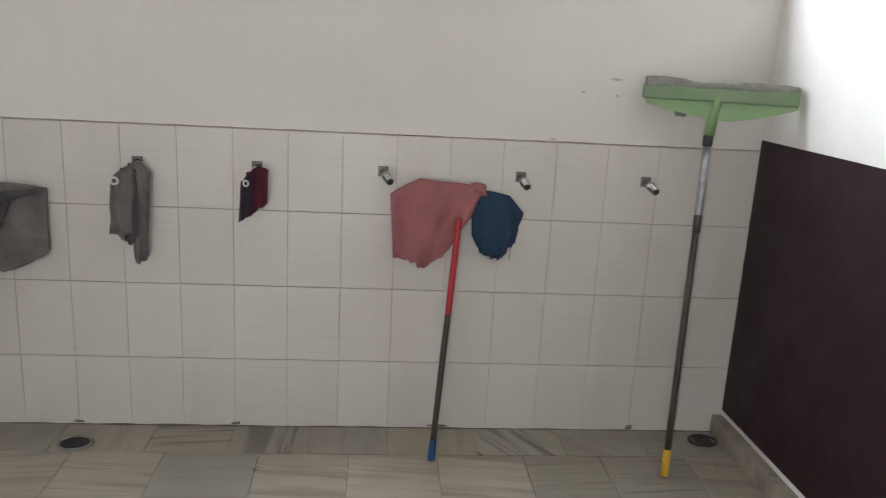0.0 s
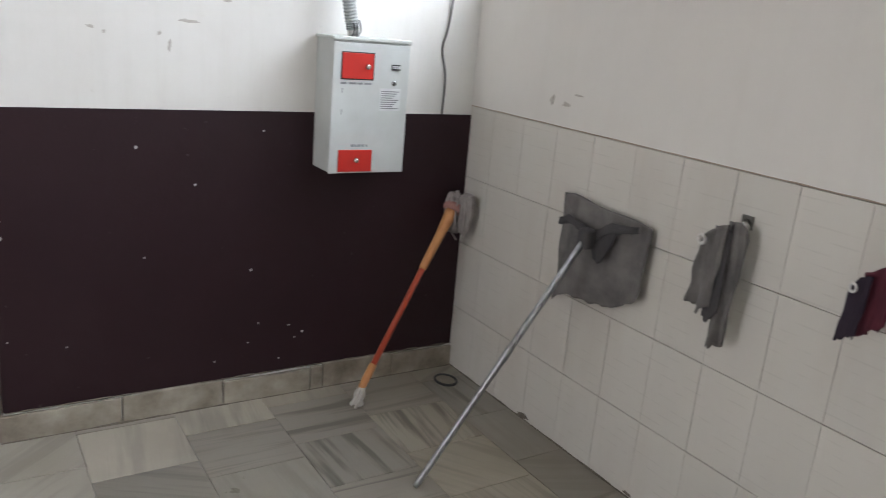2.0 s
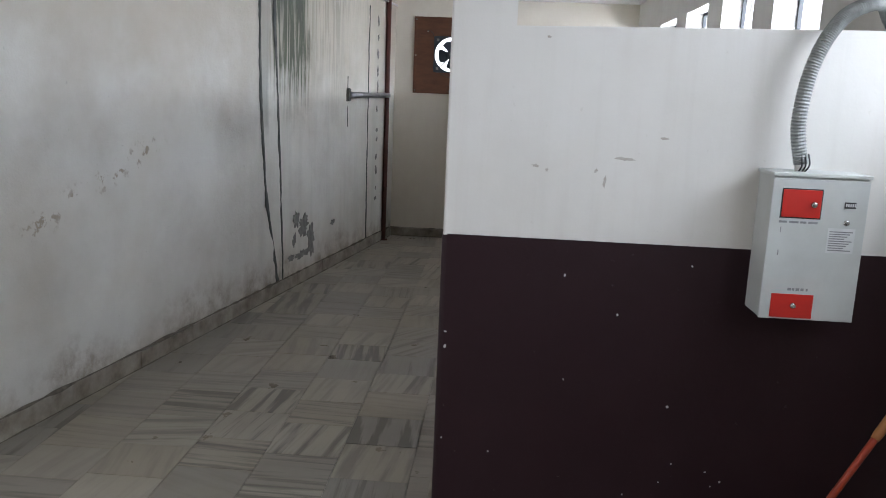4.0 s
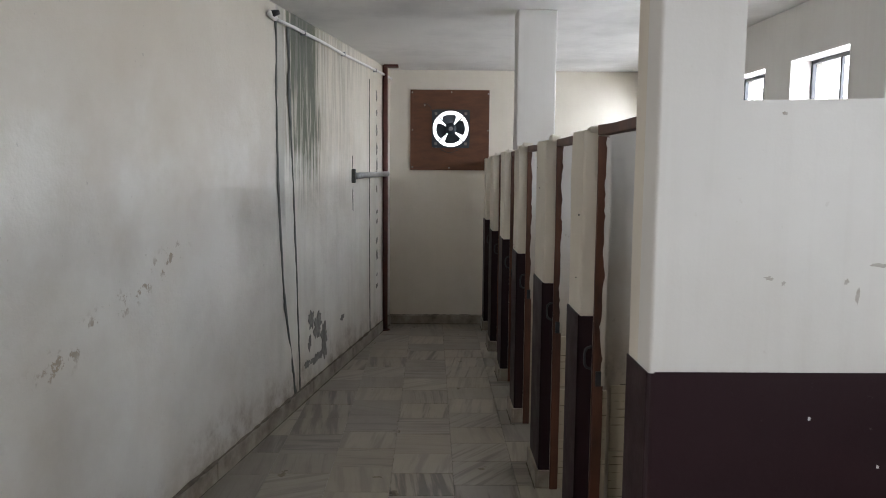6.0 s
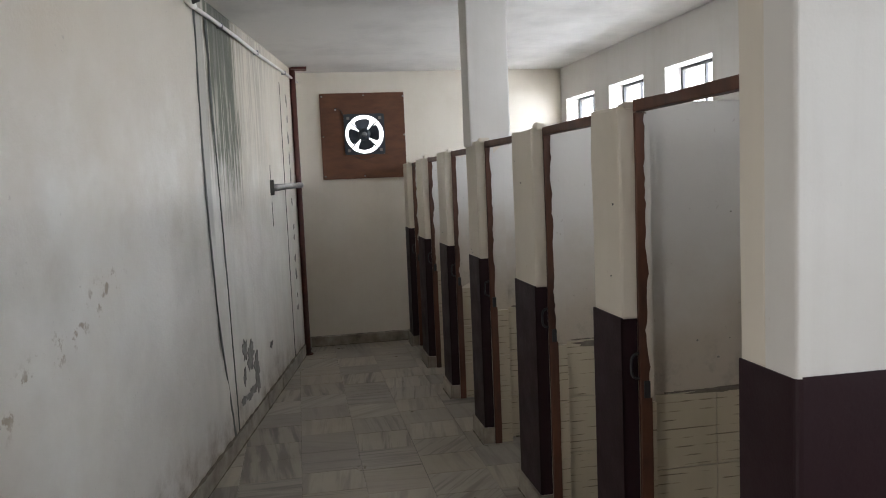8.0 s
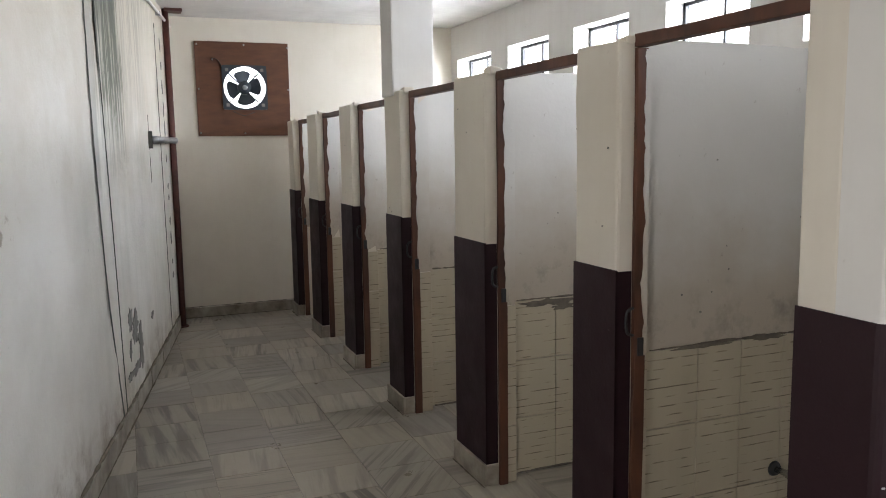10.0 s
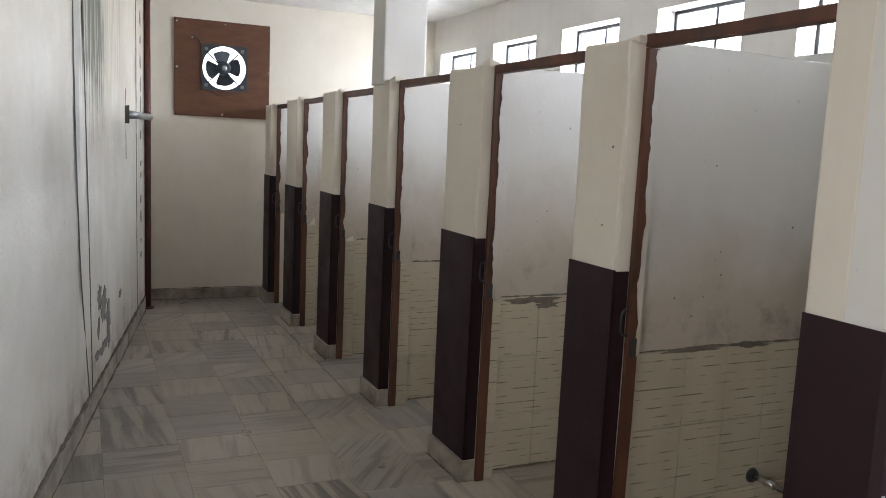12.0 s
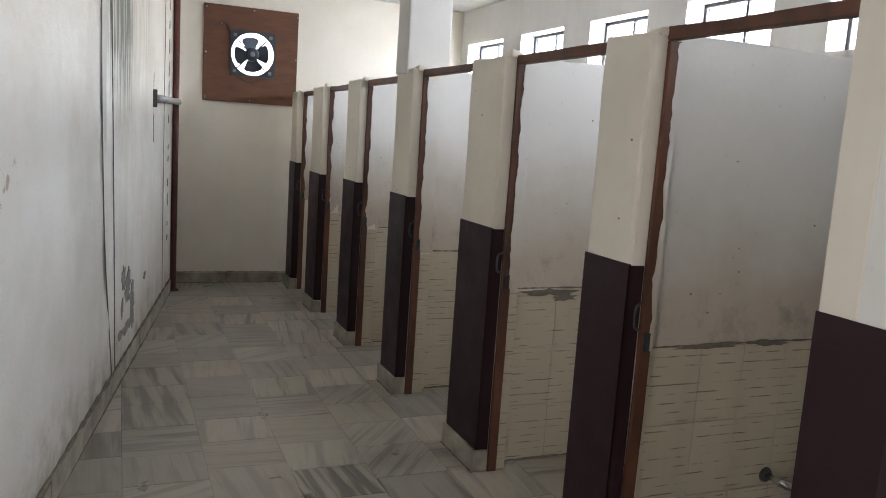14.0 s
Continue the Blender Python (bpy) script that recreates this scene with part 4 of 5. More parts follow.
blade = [(3.215, 1.37), (3.22, 1.345), (3.3, 1.325), (3.4, 1.31), (3.49, 1.298), (3.52, 1.298), (3.6, 1.312), (3.68, 1.335), (3.735, 1.352), (3.738, 1.372)]
part("skirt", turned(prism(blade, "y", -0.062, -0.042)), GREEN_LIGHT, sq, "translucent green fan-shaped web")
bar = box(3.205, -0.075, 1.362, 3.738, -0.03, 1.41, 0.008)
part("bar", turned(bar), GREEN_PLASTIC, sq, "green plastic head bar")
part("foam_strip", turned(rough_box(3.21, -0.07, 1.404, 3.735, -0.022, 1.438, 0.04, 0.004, 4, 0.008)), FOAM, sq, "dirty grey foam strip")


# ---- dispenser box on the partition ----
bx = thing("dispenser_box", (0, -0.561, 0.9401), "pale grey metal dispenser box with red flaps on the wall", "dispenser")
part("body", box(0.0024, -0.71, 0.9401, 0.1539, -0.408, 1.4176, 0.004), BOX_PAINT, bx, "pale grey enamelled body")
part("front", box(0.1539, -0.713, 0.938, 0.1604, -0.405, 1.4104, 0.003), BOX_PAINT, bx)
part("lid", box(0, -0.716, 1.4166, 0.1644, -0.402, 1.4289, 0.003), BOX_PAINT, bx, "overhanging top edge")
part("flap_gap", box(0.159, -0.682, 1.28, 0.1614, -0.551, 1.3785), BLACK_RUBBER, bx, "dark gap round the flap")
up = part("flap", box(0.1596, -0.678, 1.2841, 0.1644, -0.555, 1.3745, 0.0015), RED_PAINT, bx, "red upper flap")
part("latch", tube([(0.162, -0.58, 1.3283), (0.1733, -0.58, 1.3283), (0.179, -0.578, 1.3283)], [0.008, 0.011, 0.008], 12), CHROME, up, "chrome turn knob", True)
lo = part("flap", box(0.1596, -0.678, 0.9442, 0.1644, -0.541, 1.0253, 0.0015), RED_PAINT, bx, "red lower flap")
part("latch", tube([(0.162, -0.608, 0.9863), (0.1733, -0.608, 0.9883), (0.1782, -0.606, 0.9914)], [0.007, 0.011, 0.008], 12), CHROME, lo, "chrome turn knob", True)
part("counter", box(0.1596, -0.48, 1.32, 0.1632, -0.444, 1.3406, 0.001), BLACK_RUBBER, bx, "dark counter window")
for k in range(5):
    part("digit", box(0.163, -0.4765 + k * 0.0068, 1.3257, 0.1638, -0.4725 + k * 0.0068, 1.336), PAPER, bx)
part("keyhole", tube([(0.1596, -0.467, 1.2718), (0.1652, -0.467, 1.2718)], 0.009, 14), CHROME, bx, "brass key lock", True)
part("key_slot", box(0.1648, -0.4685, 1.2666, 0.1659, -0.4655, 1.2769), BLACK_RUBBER, bx)
lab = part("label", box(0.16, -0.522, 1.1711, 0.1614, -0.435, 1.2533), PAPER, bx, "white printed instruction label")
for k in range(9):
    part("text_line", box(0.1612, -0.517, 1.1783 + k * 0.0077, 0.1618, -0.443 - 0.008 * (k * 7 % 4), 1.1819 + k * 0.0077), INK, lab)
for k, (y, w) in enumerate(((-0.682, 0.026), (-0.649, 0.03), (-0.614, 0.02), (-0.588, 0.03))):
    part("text_mark", box(0.16, y, 1.264, 0.161, y + w, 1.271), INK, bx)
for y, w in ((-0.628, 0.012), (-0.613, 0.008), (-0.601, 0.012), (-0.585, 0.01), (-0.568, 0.006)):
    part("text_mark", box(0.16, y, 1.037, 0.161, y + w, 1.046), INK, bx)
for z in (1.232, 1.155):
    part("mark", box(0.16, -0.675, z, 0.161, -0.672, z + 0.018), INK, bx)

# flexible conduit from the box up over the partition
cp = smooth_path([(0.075, -0.603, 1.452), (0.072, -0.625, 1.567), (0.07, -0.617, 1.7), (0.068, -0.59, 1.81), (0.062, -0.55, 1.89), (0.05, -0.5, 1.945), (0.02, -0.42, 1.98), (-0.05, -0.35, 1.985), (-0.1, -0.3, 1.94), (-0.06, -0.28, 1.89)], 24)
co = thing("flexible_conduit", (0.075, -0.603, 1.428), "grey corrugated cable conduit rising from the dispenser box", "conduit")
part("hose", tube(cp, [0.0255 if k % 2 else 0.0215 for k in range(len(cp))], 16), HOSE_GREY, co, "ribbed grey hose")
part("collar", tube([(0.075, -0.603, 1.425), (0.075, -0.606, 1.47)], [0.018, 0.017], 14), WHITE_PLASTIC, co, "torn white tape collar", True)
for k in range(3):
    part("wire", tube(smooth_path([(0.088, -0.613 + 0.01 * k, 1.427), (0.105, -0.61 + 0.012 * k, 1.452), (0.09, -0.612 + 0.012 * k, 1.487)], 5), 0.003, 6), BLACK_RUBBER, co)

so = thing("wall_socket", (0.0, -0.165, 1.78), "white surface socket box with a plugged-in black cable", "socket")
part("case", box(0.001, -0.235, 1.772, 0.035, -0.095, 1.86, 0.004), WHITE_PLASTIC, so)
part("plug", box(0.033, -0.19, 1.768, 0.075, -0.15, 1.815, 0.006), BLACK_RUBBER, so, "black plug")
part("cable", tube(smooth_path([(0.055, -0.165, 1.775), (0.03, -0.15, 1.72), (0.012, -0.143, 1.6), (0.008, -0.155, 1.48), (0.006, -0.172, 1.4), (0.006, -0.147, 1.29), (0.007, -0.15, 1.142)], 8), 0.0034, 8), BLACK_RUBBER, so, "thin black cable", True)
bl = thing("blue_strip", (0.0, -0.346, 1.07), "small light blue plastic strip beside the box", "strip")
part("strip", box(0.0045, -0.352, 1.075, 0.012, -0.34, 1.15, 0.002), SKY_BLUE, bl)

# chips in the maroon paint
rnd = random.Random(12)
for k, (y, z) in enumerate(((-1.351, 1.013), (-0.784, 0.293), (-0.759, 0.237), (-0.727, 0.258), (-0.944, 0.539), (-1.153, 0.877), (-0.91, 0.317), (-1.592, 0.317), (-0.823, 0.156), (-1.08, 0.18), (-0.906, 1.07), (-1.772, 0.777), (-1.33, 0.62), (-0.95, 0.24), (-1.772, 0.72), (-1.771, 0.36))):
    s = rnd.uniform(0.0025, 0.0055)
    part("paint_chip", prism(ragged(y, z, s, s * rnd.uniform(0.6, 1.6), k, 9, 0.3), "x", 0.002, 0.0052), PAPER, wall_partition)

for k, (x, z, rx, rz) in enumerate(((3.425, 1.31, 0.022, 0.016), (3.17, 1.42, 0.02, 0.006), (3.18, 1.36, 0.008, 0.005), (3.05, 1.37, 0.008, 0.004), (3.62, 1.29, 0.012, 0.005), (0.6, 1.262, 0.016, 0.01), (0.52, 1.27, 0.012, 0.014), (0.66, 1.3, 0.02, 0.004), (2.95, 1.19, 0.014, 0.005))):
    part("scuff", prism(ragged(x, z, rx, rz, k + 40, 12, 0.5), "y", -0.0018, 0.003), CEMENT if k == 0 else FAINT, upper)
for k, x in enumerate((0.57, 1.17, 1.77, 2.57, 3.37)):
    part("grime", prism(ragged(x, 0.012, 0.016 + 0.02 * (k % 3 == 0), 0.006 + 0.004 * (k % 4 == 0), k + 70, 14, 0.5), "y", -0.0022, 0.003), GROUT, upper)
line_bm = bmesh.new()
pts = [(3.765 * k / 120, -0.001, 1.181 + 0.0025 * noise.noise(Vector((k * 0.37, 3, 1)))) for k in range(121)]
tube(pts, [0.0012 + 0.0022 * abs(noise.noise(Vector((k * 0.21, 8, 2)))) for k in range(121)], 5, line_bm)
part("joint_line", line_bm, TILE_GROUT, upper, "thin cracked joint above the tiles")

# ---- floor drains and wire ring ----
hole = thing("floor_drain", (1.21, -0.16, 0), "open round drain hole with a worn cement rim", "drain")
part("rim", tube([(1.21 + 0.06 * math.cos(a), -0.16 + 0.052 * math.sin(a), 0.0) for a in (math.tau * k / 24 for k in range(25))], 0.008, 8), CEMENT, hole, "", True)
# No real hole: a black disc on the floor paints its dark depth.
part("opening", prism([(1.21 + 0.055 * math.cos(a), -0.16 + 0.047 * math.sin(a)) for a in (math.tau * k / 24 for k in range(24))], "z", 0.001, 0.004), HOLE_SHADE, hole, "black disc painted as the hole's dark depth")
# The first is a drain grate; the second, without bars, a wire ring.
for n, (x, y) in enumerate(((3.655, -0.09), (0.16, -0.11))):
    dr = thing("floor_ring", (x, y, 0), "dark round iron ring in the floor corner", "drain", "corner drains")
    part("rim", tube([(x + 0.055 * math.cos(a), y + 0.045 * math.sin(a), 0.003) for a in (math.tau * k / 24 for k in range(25))], 0.006, 8), BLACK_IRON, dr, "", True)
    part("bed", prism([(x + 0.052 * math.cos(a), y + 0.042 * math.sin(a)) for a in (math.tau * k / 24 for k in range(24))], "z", 0.0005, 0.003), CEMENT if n == 0 else SKIRT, dr)
    for k in range(5 if n == 0 else 0):
        part("bar", box(x - 0.036, y - 0.031 + k * 0.014, 0.003, x + 0.036, y - 0.025 + k * 0.014, 0.007, 0.001), BLACK_IRON, dr)

# ---- corridor things ----
board = thing("plywood_panel", (WEST, -2.2, 1.655), "brown stained plywood panel nailed round the exhaust fan", "panel")
bm = walled_y(-2.616, -1.785, 1.655, 2.495, WEST - 0.02, WEST, (FAN_Y - 0.19, FAN_Y + 0.19, FAN_Z - 0.19, FAN_Z + 0.19))
part("sheet", bm, BOARD, board)
for y, z in ((-2.595, 2.465), (-2.185, 2.470), (-1.795, 2.455), (-2.595, 2.075), (-1.795, 2.075), (-2.595, 1.685), (-2.205, 1.680), (-1.805, 1.695), (-2.465, 2.335)):
    part("screw", tube([(WEST - 0.002, y, z), (WEST + 0.005, y, z)], 0.009, 8), CHROME, board)

fan = thing("exhaust_fan", (WEST, FAN_Y, FAN_Z - 0.2), "dark blue exhaust fan with four blades at rest", "fan")
ring = bmesh.new()
n, outer, inner = 48, [], []
for k in range(n):
    a = math.tau * k / n
    c, s = math.cos(a), math.sin(a)
    sq_r = 0.2 / max(abs(c), abs(s))
    r = min(sq_r, 0.277)
    outer.append((c * r, s * r))
    inner.append((c * 0.187, s * 0.187))
vs = {}
for d, (w0, w1) in enumerate(((WEST - 0.09, 0), (WEST + 0.014, 0))):
    vs[d] = ([ring.verts.new((w0, FAN_Y + u, FAN_Z + v)) for u, v in outer], [ring.verts.new((w0, FAN_Y + u, FAN_Z + v)) for u, v in inner])
for k in range(n):
    j = (k + 1) % n
    ring.faces.new((vs[0][0][k], vs[0][0][j], vs[1][0][j], vs[1][0][k]))
    ring.faces.new((vs[0][1][k], vs[1][1][k], vs[1][1][j], vs[0][1][j]))
    for d in (0, 1):
        ring.faces.new((vs[d][0][k], vs[d][0][j], vs[d][1][j], vs[d][1][k]))
part("housing", ring, FAN_BLUE, fan, "square dark blue housing with a round opening")
part("motor", tube([(WEST - 0.07, FAN_Y, FAN_Z), (WEST - 0.065, FAN_Y, FAN_Z), (WEST - 0.0, FAN_Y, FAN_Z), (WEST + 0.008, FAN_Y, FAN_Z)], [0.03, 0.062, 0.06, 0.045], 24), FAN_BLUE, fan, "round motor", True)
part("hub_cap", tube([(WEST + 0.006, FAN_Y, FAN_Z), (WEST + 0.014, FAN_Y, FAN_Z), (WEST + 0.016, FAN_Y, FAN_Z)], [0.024, 0.022, 0.01], 20), GREY_STEEL, fan, "pale hub cap", True)
for q in range(4):
    bm = bmesh.new()
    grid = []
    for i in range(9):
        r = 0.05 + 0.105 * i / 8
        row = []
        for j in range(7):
            wdt = 0.7 - 0.13 * i / 8
            a = math.tau * (q / 4 + 0.02) + (j / 6 - 0.5) * 2 * wdt * (0.85 if i == 8 else 1)
            row.append((WEST - 0.05 + 0.035 * (j / 6 - 0.5), FAN_Y + r * math.cos(a), FAN_Z + r * math.sin(a)))
        grid.append(row)
    for off in (0.0, 0.003):
        vv = [[bm.verts.new((x + off, y, z)) for x, y, z in row] for row in grid]
        for i in range(8):
            for j in range(6):
                bm.faces.new((vv[i][j], vv[i + 1][j], vv[i + 1][j + 1], vv[i][j + 1]))
    part("blade", bm, FAN_BLUE, fan, "", True)
    a = math.tau * (q / 4 + 0.125)
    part("spoke", tube([(WEST - 0.075, FAN_Y + r * math.cos(a), FAN_Z + r * math.sin(a)) for r in (0.05, 0.187)], 0.008, 6), FAN_BLUE, fan)
    part("corner_plate", box(WEST + 0.014, FAN_Y + 0.222 * math.cos(a) - 0.014, FAN_Z + 0.222 * math.sin(a) - 0.014, WEST + 0.017, FAN_Y + 0.222 * math.cos(a) + 0.014, FAN_Z + 0.222 * math.sin(a) + 0.014), CEMENT, fan)
part("wire", tube(smooth_path([(WEST + 0.006, -2.47, 2.35), (WEST + 0.01, -2.41, 2.32), (WEST + 0.01, -2.37, 2.2)], 6), 0.003, 6), BLACK_RUBBER, fan, "loose black wire", True)
part("wire", tube(smooth_path([(WEST + 0.004, -2.31, 1.88), (WEST + 0.008, -2.21, 1.84), (WEST + 0.004, -2.11, 1.87)], 6), 0.003, 6), BLACK_RUBBER, fan, "", True)

pi = thing("standing_pipe", (-5.99, -2.86, 0), "rusty red-brown iron pipe standing from floor to ceiling", "pipe")
part("pipe", tube([(-5.99, -2.86, 0.0), (-5.99, -2.858, 1.3), (-5.99, -2.862, CEIL)], 0.026, 16), RUST, pi, "", True)
part("base", tube([(-5.99, -2.86, 0.001), (-5.99, -2.86, 0.012)], [0.05, 0.046], 16), RUST, pi)
part("top_plate", box(-6.07, south_y(-6.07) + 0.004, CEIL - 0.022, -5.92, -2.73, CEIL + 0.002, 0.003), RUST, pi)
br = thing("wall_bracket", (-4.88, south_y(-4.88), 1.6), "grey pipe arm on a wall plate tied to the standing pipe", "bracket")
part("plate", rough_box(-4.9, south_y(-4.9) - 0.02, 1.545, -4.81, south_y(-4.81) + 0.03, 1.67, 0.05, 0.006, 3, 0.004), CRACK, br, "grey wall plate")
part("arm", tube([(-4.86, south_y(-4.86) + 0.03, 1.605), (-5.3, -2.97, 1.61), (-5.97, -2.84, 1.615)], [0.03, 0.025, 0.027], 12), GREY_STEEL, br, "", True)
pv = thing("water_pipe", (-2.9, south_y(-2.9), 2.6), "thin white plastic water pipe clipped below the ceiling", "pipe")
part("pipe", tube([(x, south_y(x) + 0.022, 2.6 + 0.006 * math.sin(x * 3)) for x in (-2.92, -3.3, -3.9, -4.5, -5.2, -5.9, -6.3)], 0.012, 10), WHITE_PLASTIC, pv, "", True)
part("elbow", tube(smooth_path([(-2.95, south_y(-2.95) + 0.022, 2.602), (-2.88, south_y(-2.88) + 0.024, 2.606), (-2.86, south_y(-2.86) + 0.01, 2.625)], 5), 0.019, 12), WHITE_PLASTIC, pv, "", True)
part("valve", tube([(-2.88, south_y(-2.88) + 0.03, 2.615), (-2.88, south_y(-2.88) + 0.075, 2.625)], [0.022, 0.014], 10), BLACK_IRON, pv, "dark valve knob", True)
for x in (-3.5, -4.5, -5.6):
    part("clip", box(x - 0.01, south_y(x) - 0.002, 2.583, x + 0.01, south_y(x) + 0.037, 2.617, 0.002), GREY_STEEL, pv)

st = thing("stall_tap", (wall_x[0] + 0.01, -1.05, 0.305), "steel tap with a short nozzle on the stall wall", "tap")
part("flange", tube([(wall_x[0] + 0.009, -1.055, 0.308), (wall_x[0] + 0.02, -1.055, 0.308)], [0.03, 0.024], 12), BLACK_IRON, st, "dark flange", True)
part("spout", tube([(wall_x[0] + 0.015, -1.055, 0.308), (wall_x[0] + 0.05, -1.04, 0.303), (wall_x[0] + 0.055, -1.038, 0.302), (wall_x[0] + 0.09, -1.02, 0.293), (wall_x[0] + 0.095, -1.018, 0.292), (wall_x[0] + 0.12, -1.008, 0.286)], [0.012, 0.012, 0.017, 0.017, 0.012, 0.012], 12), CHROME, st, "", True)

# dirt packed along the joints, and smudges on the partition
def dirt_line(points, parent, size, seed):
    pts = smooth_path(points, 40)
    part("dirt", tube(pts, [size * (0.25 + 1.1 * abs(noise.noise(Vector((k * 0.17, seed, 3.3))))) for k in range(len(pts))], 5), GROUT, parent, "brown dirt in the joint", True)


dirt_line([(x, south_y(x) + 0.018, 0.0) for x in (1.28, 0.4, -0.6, -2.2, -3.0, -3.9, -4.9, -6.25)], wall_south, 0.008, 1)
dirt_line([(x, south_y(x) + 0.006, 0.104) for x in (1.28, 0.4, -0.6, -2.2, -3.0, -3.9, -4.9, -6.25)], wall_south, 0.017, 2)
dirt_line([(0.0, -0.002, 0.001), (1.2, -0.002, 0.001), (2.5, -0.002, 0.001), (3.7, -0.002, 0.001)], wall_north, 0.006, 3)
dirt_line([(0.024, -1.81, 0.0), (0.024, -1.2, 0.0), (0.024, -0.6, 0.0), (0.024, -0.01, 0.0)], wall_partition, 0.006, 4)
dirt_line([(0.006, -1.79, 0.102), (0.006, -1.2, 0.102), (0.006, -0.6, 0.102), (0.006, -0.01, 0.102)], wall_partition, 0.006, 5)
dirt_line([(WEST + 0.002, -2.85, 0.0), (WEST + 0.002, -2.4, 0.0), (WEST + 0.002, -1.85, 0.0)], wall_west, 0.008, 6)
dirt_line([(WEST - 0.016, -2.9, 0.098), (WEST - 0.016, -2.4, 0.098), (WEST - 0.016, -1.8, 0.098)], wall_west, 0.006, 7)
for n, (xn, xf) in enumerate(DIVIDERS):
    dirt_line([(xf - 0.01, FRONTS[n] - 0.021, 0.001), ((xn + xf) / 2, FRONTS[n] - 0.021, 0.001), (xn + 0.016, FRONTS[n] - 0.021, 0.001)], stall_walls[n], 0.006, 10 + n)
    if n < 5:
        dirt_line([(wall_x[n] + 0.01, -1.62, 0.001), (wall_x[n] + 0.01, -0.8, 0.001), (wall_x[n] + 0.01, STALL_BACK - 0.01, 0.001)], stall_walls[n], 0.012, 20 + n)
        dirt_line([(wall_x[n] + 0.004, -1.62, 0.82), (wall_x[n] + 0.004, -1.1, 0.822), (wall_x[n] + 0.004, -0.5, 0.819), (wall_x[n] + 0.004, STALL_BACK - 0.01, 0.82)], stall_walls[n], 0.007, 30 + n)
for k, (y, z, ry, rz) in enumerate(((-1.44, 1.387, 0.004, 0.007), (-1.269, 1.392, 0.005, 0.008), (-1.173, 1.437, 0.03, 0.006), (-1.236, 1.355, 0.006, 0.018), (-1.48, 1.4, 0.012, 0.005), (-1.042, 1.513, 0.018, 0.004), (-1.46, 1.84, 0.006, 0.005))):
    part("smudge", prism(ragged(y, z, ry, rz, k + 90, 20, 0.5), "x", -0.002, 0.0012), FAINT, wall_partition)

# small knocks in the plaster of the stall walls and pillars
rnd = random.Random(31)
for n in range(4):
    for k in range(9 - 2 * n):
        y, z, q = rnd.uniform(-1.5, -0.5), rnd.uniform(0.92, 1.65), rnd.uniform(0.002, 0.0042)
        part("knock", prism(ragged(y, z, q, q * rnd.uniform(0.5, 1.3), k + n * 20, 9, 0.5), "x", wall_x[n] - 0.003, wall_x[n] + 0.0022), CEMENT, stall_walls[n])
    xn, xf = DIVIDERS[n]
    for k in range(2):
        x, z, q = rnd.uniform(xf, xn) * 0.8 + 0.2 * (xn + xf) / 2, rnd.uniform(1.15, 1.7), rnd.uniform(0.0015, 0.003)
        part("knock", prism(ragged(x, z, q, q * rnd.uniform(0.8, 1.8), k + n * 30, 9, 0.5), "y", FRONTS[n] - 0.0035, FRONTS[n] + 0.003), CEMENT, stall_walls[n])

# ---- wall tiles and floor slabs, piece by piece ----
tile_meshes = {}


def tile_piece(name, size, mat, place, parent, bevel=0.0015):
    """One slab on a shared mesh of its size; place is its low corner."""
    key = (tuple(round(s, 4) for s in size), mat.name)
    if key not in tile_meshes:
        mesh = bpy.data.meshes.new(name)
        bm = box(0, 0, 0, *size)
        bmesh.ops.bevel(bm, geom=bm.edges[:], offset=bevel, segments=1, affect="EDGES")
        bmesh.ops.recalc_face_normals(bm, faces=bm.faces[:])
        bm.to_mesh(mesh)
        bm.free()
        mesh.materials.append(mat)
        tile_meshes[key] = mesh
    ob = new(name, tile_meshes[key])
    ob.parent = parent
    ob.matrix_parent_inverse = world_of(parent).inverted()
    ob.location = place
    return ob


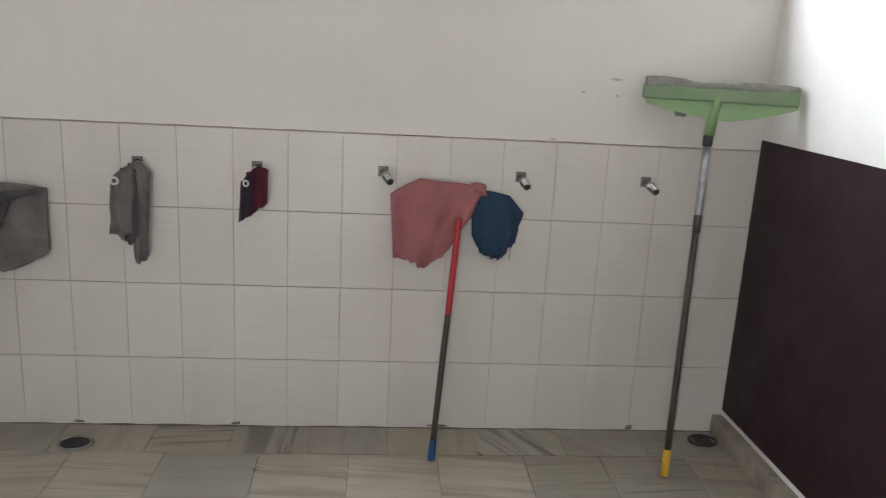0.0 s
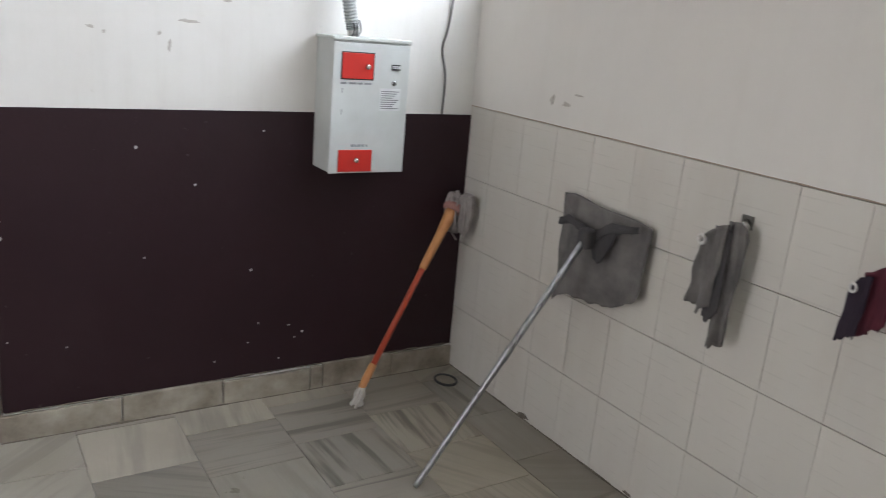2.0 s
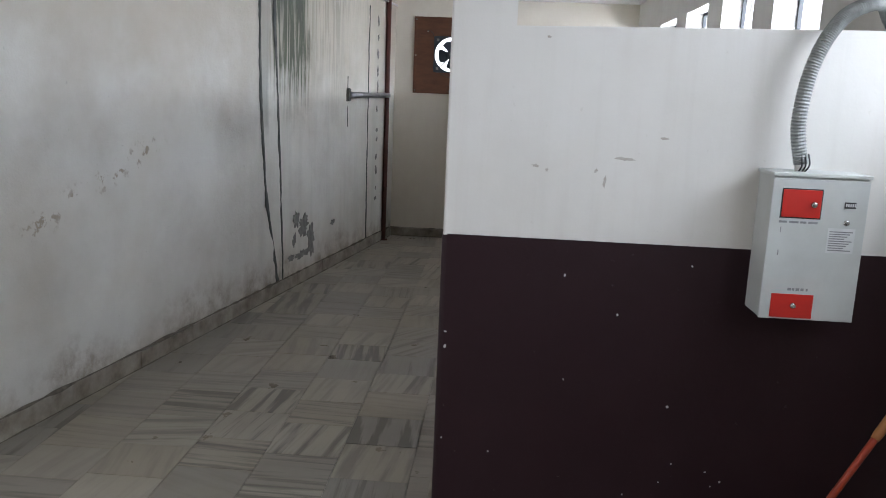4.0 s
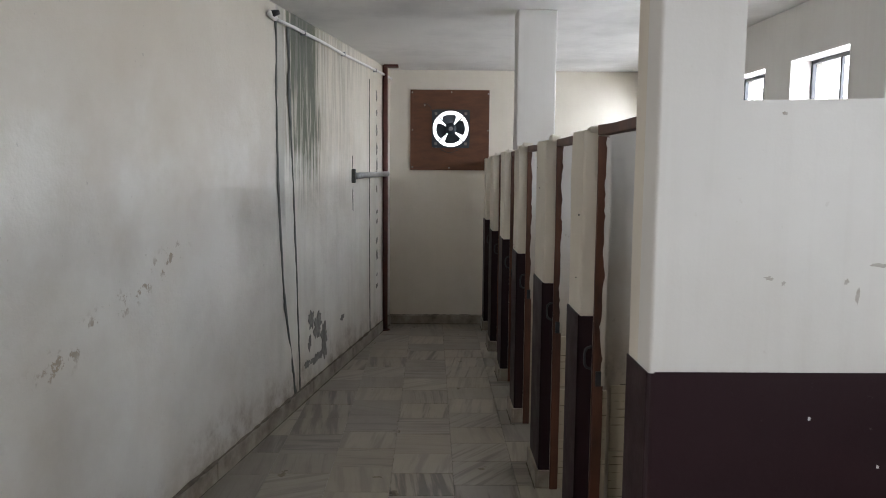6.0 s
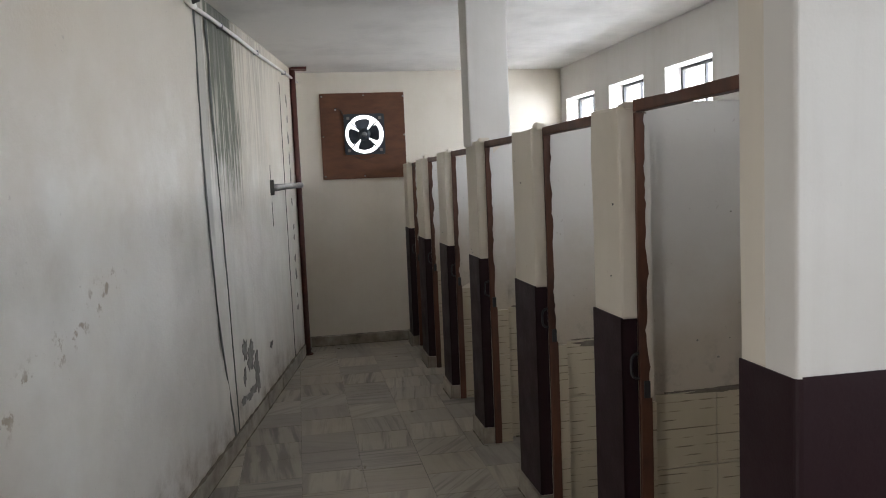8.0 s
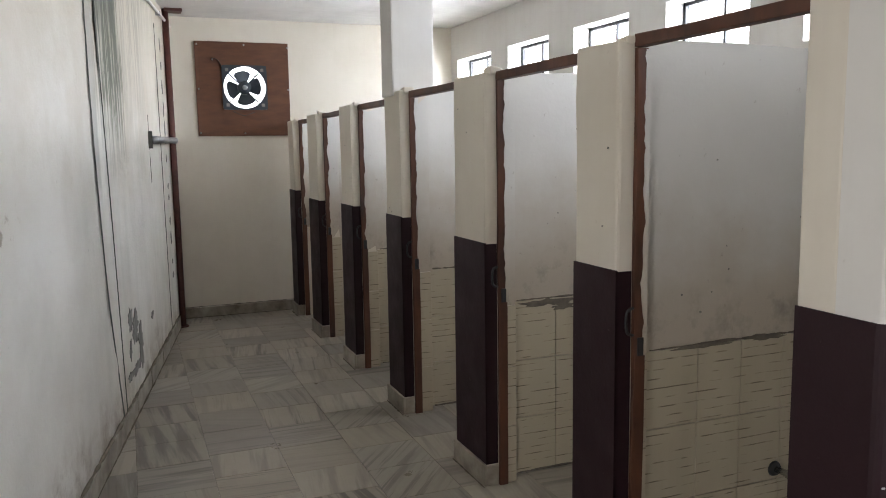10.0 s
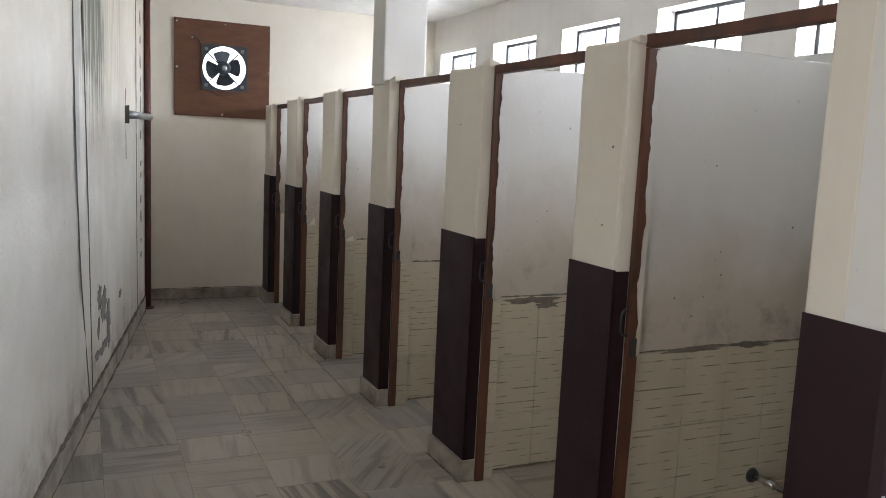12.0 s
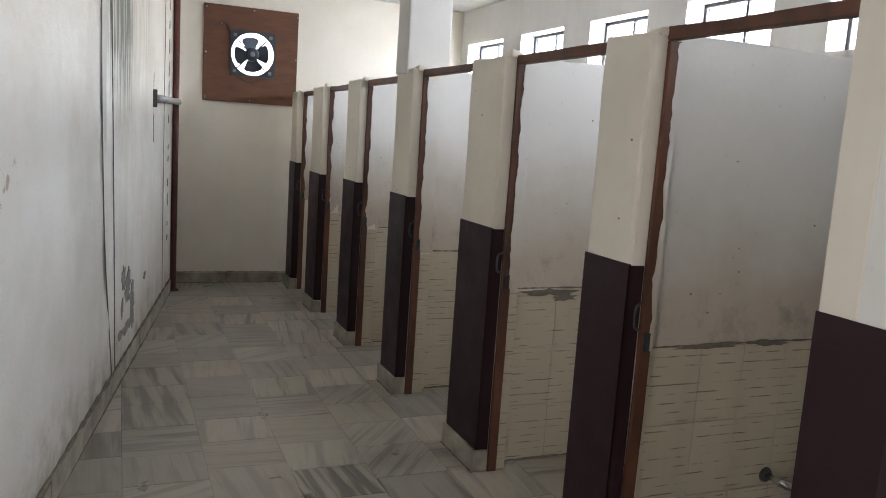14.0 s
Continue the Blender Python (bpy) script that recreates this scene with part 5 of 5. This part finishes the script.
rnd = random.Random(21)
xs = [0.0] + [0.17 + 0.2 * k for k in range(18)] + [3.765]
zs = [0.0, 0.285, 0.584, 0.878, 1.178]
for xa, xb in zip(xs, xs[1:]):
    for za, zb in zip(zs, zs[1:]):
        tile_piece("tile", (xb - xa - 0.0012, 0.008, zb - za - 0.0024), TILE, (xa + 0.0006, rnd.uniform(-0.0005, 0.0005), za + 0.0012), wall_north, 0.0007)

ys = [-1.66, -1.42, -1.228, -1.035, -0.842, -0.65, -0.457, -0.264, -0.142]
rows = [0.0, 0.266, 0.54, 0.818]
for n, ob in enumerate(stall_walls[:5]):
    for ya, yb in zip(ys, ys[1:]):
        for za, zb in zip(rows, rows[1:]):
            tile_piece("tile", (0.009, yb - ya - 0.003, zb - za - 0.003), STALL_TILE, (wall_x[n], ya + 0.0015, za + 0.0015), ob, 0.001)
    for za, zb in zip(rows, rows[1:]):
        tile_piece("tile", (0.009, PILLAR_BACKS[n] - FRONTS[n] - 0.1, zb - za - 0.003), STALL_TILE, (DIVIDERS[n][0] + 0.001, FRONTS[n] + 0.098, za + 0.0015), ob)

# slabs of the darkest, most strongly banded stone
DARK_SLABS = ((-0.99, -3.125), (-1.153, -2.828), (-0.478, -2.82), (0.463, -0.712), (1.63, -0.216), (1.873, -0.211), (2.722, -0.055), (-2.137, -2.526), (-1.839, -2.246), (-0.882, -2.197))
rest = bmesh.new()
y0 = -4.98
while y0 < -0.01:
    y1 = min(y0 + 0.34, 0.0)
    x0 = -6.55 - rnd.uniform(0.0, 0.28)
    while x0 < 3.76:
        x1 = x0 + rnd.choice((0.3, 0.3, 0.33, 0.345))
        if x0 < -6.5:
            x1 = max(x1, -6.4)
        lift = rnd.uniform(-0.0012, 0.0)
        xa, xb = max(x0, -6.5), min(x1, 3.764)
        dark = any(x0 <= x < x1 and y0 <= y < y1 for x, y in DARK_SLABS)
        if y0 > -1.8 and x1 < -0.1:
            add_box(rest, xa + 0.001, y0 + 0.001, -0.012, xb - 0.001, y1 - 0.001, lift)
        else:
            tile_piece("floor_slab", (round(xb - xa, 3) - 0.002, round(y1 - y0, 3) - 0.002, 0.012), MARBLE_DARK if dark else MARBLE, (xa + 0.001, y0 + 0.001, -0.012 + lift), floor, 0.001)
        x0 = x1
    y0 = y1
tagged(part("stall_floor_slabs", rest, MARBLE_ISLAND, floor), "", "", "", "stuff")
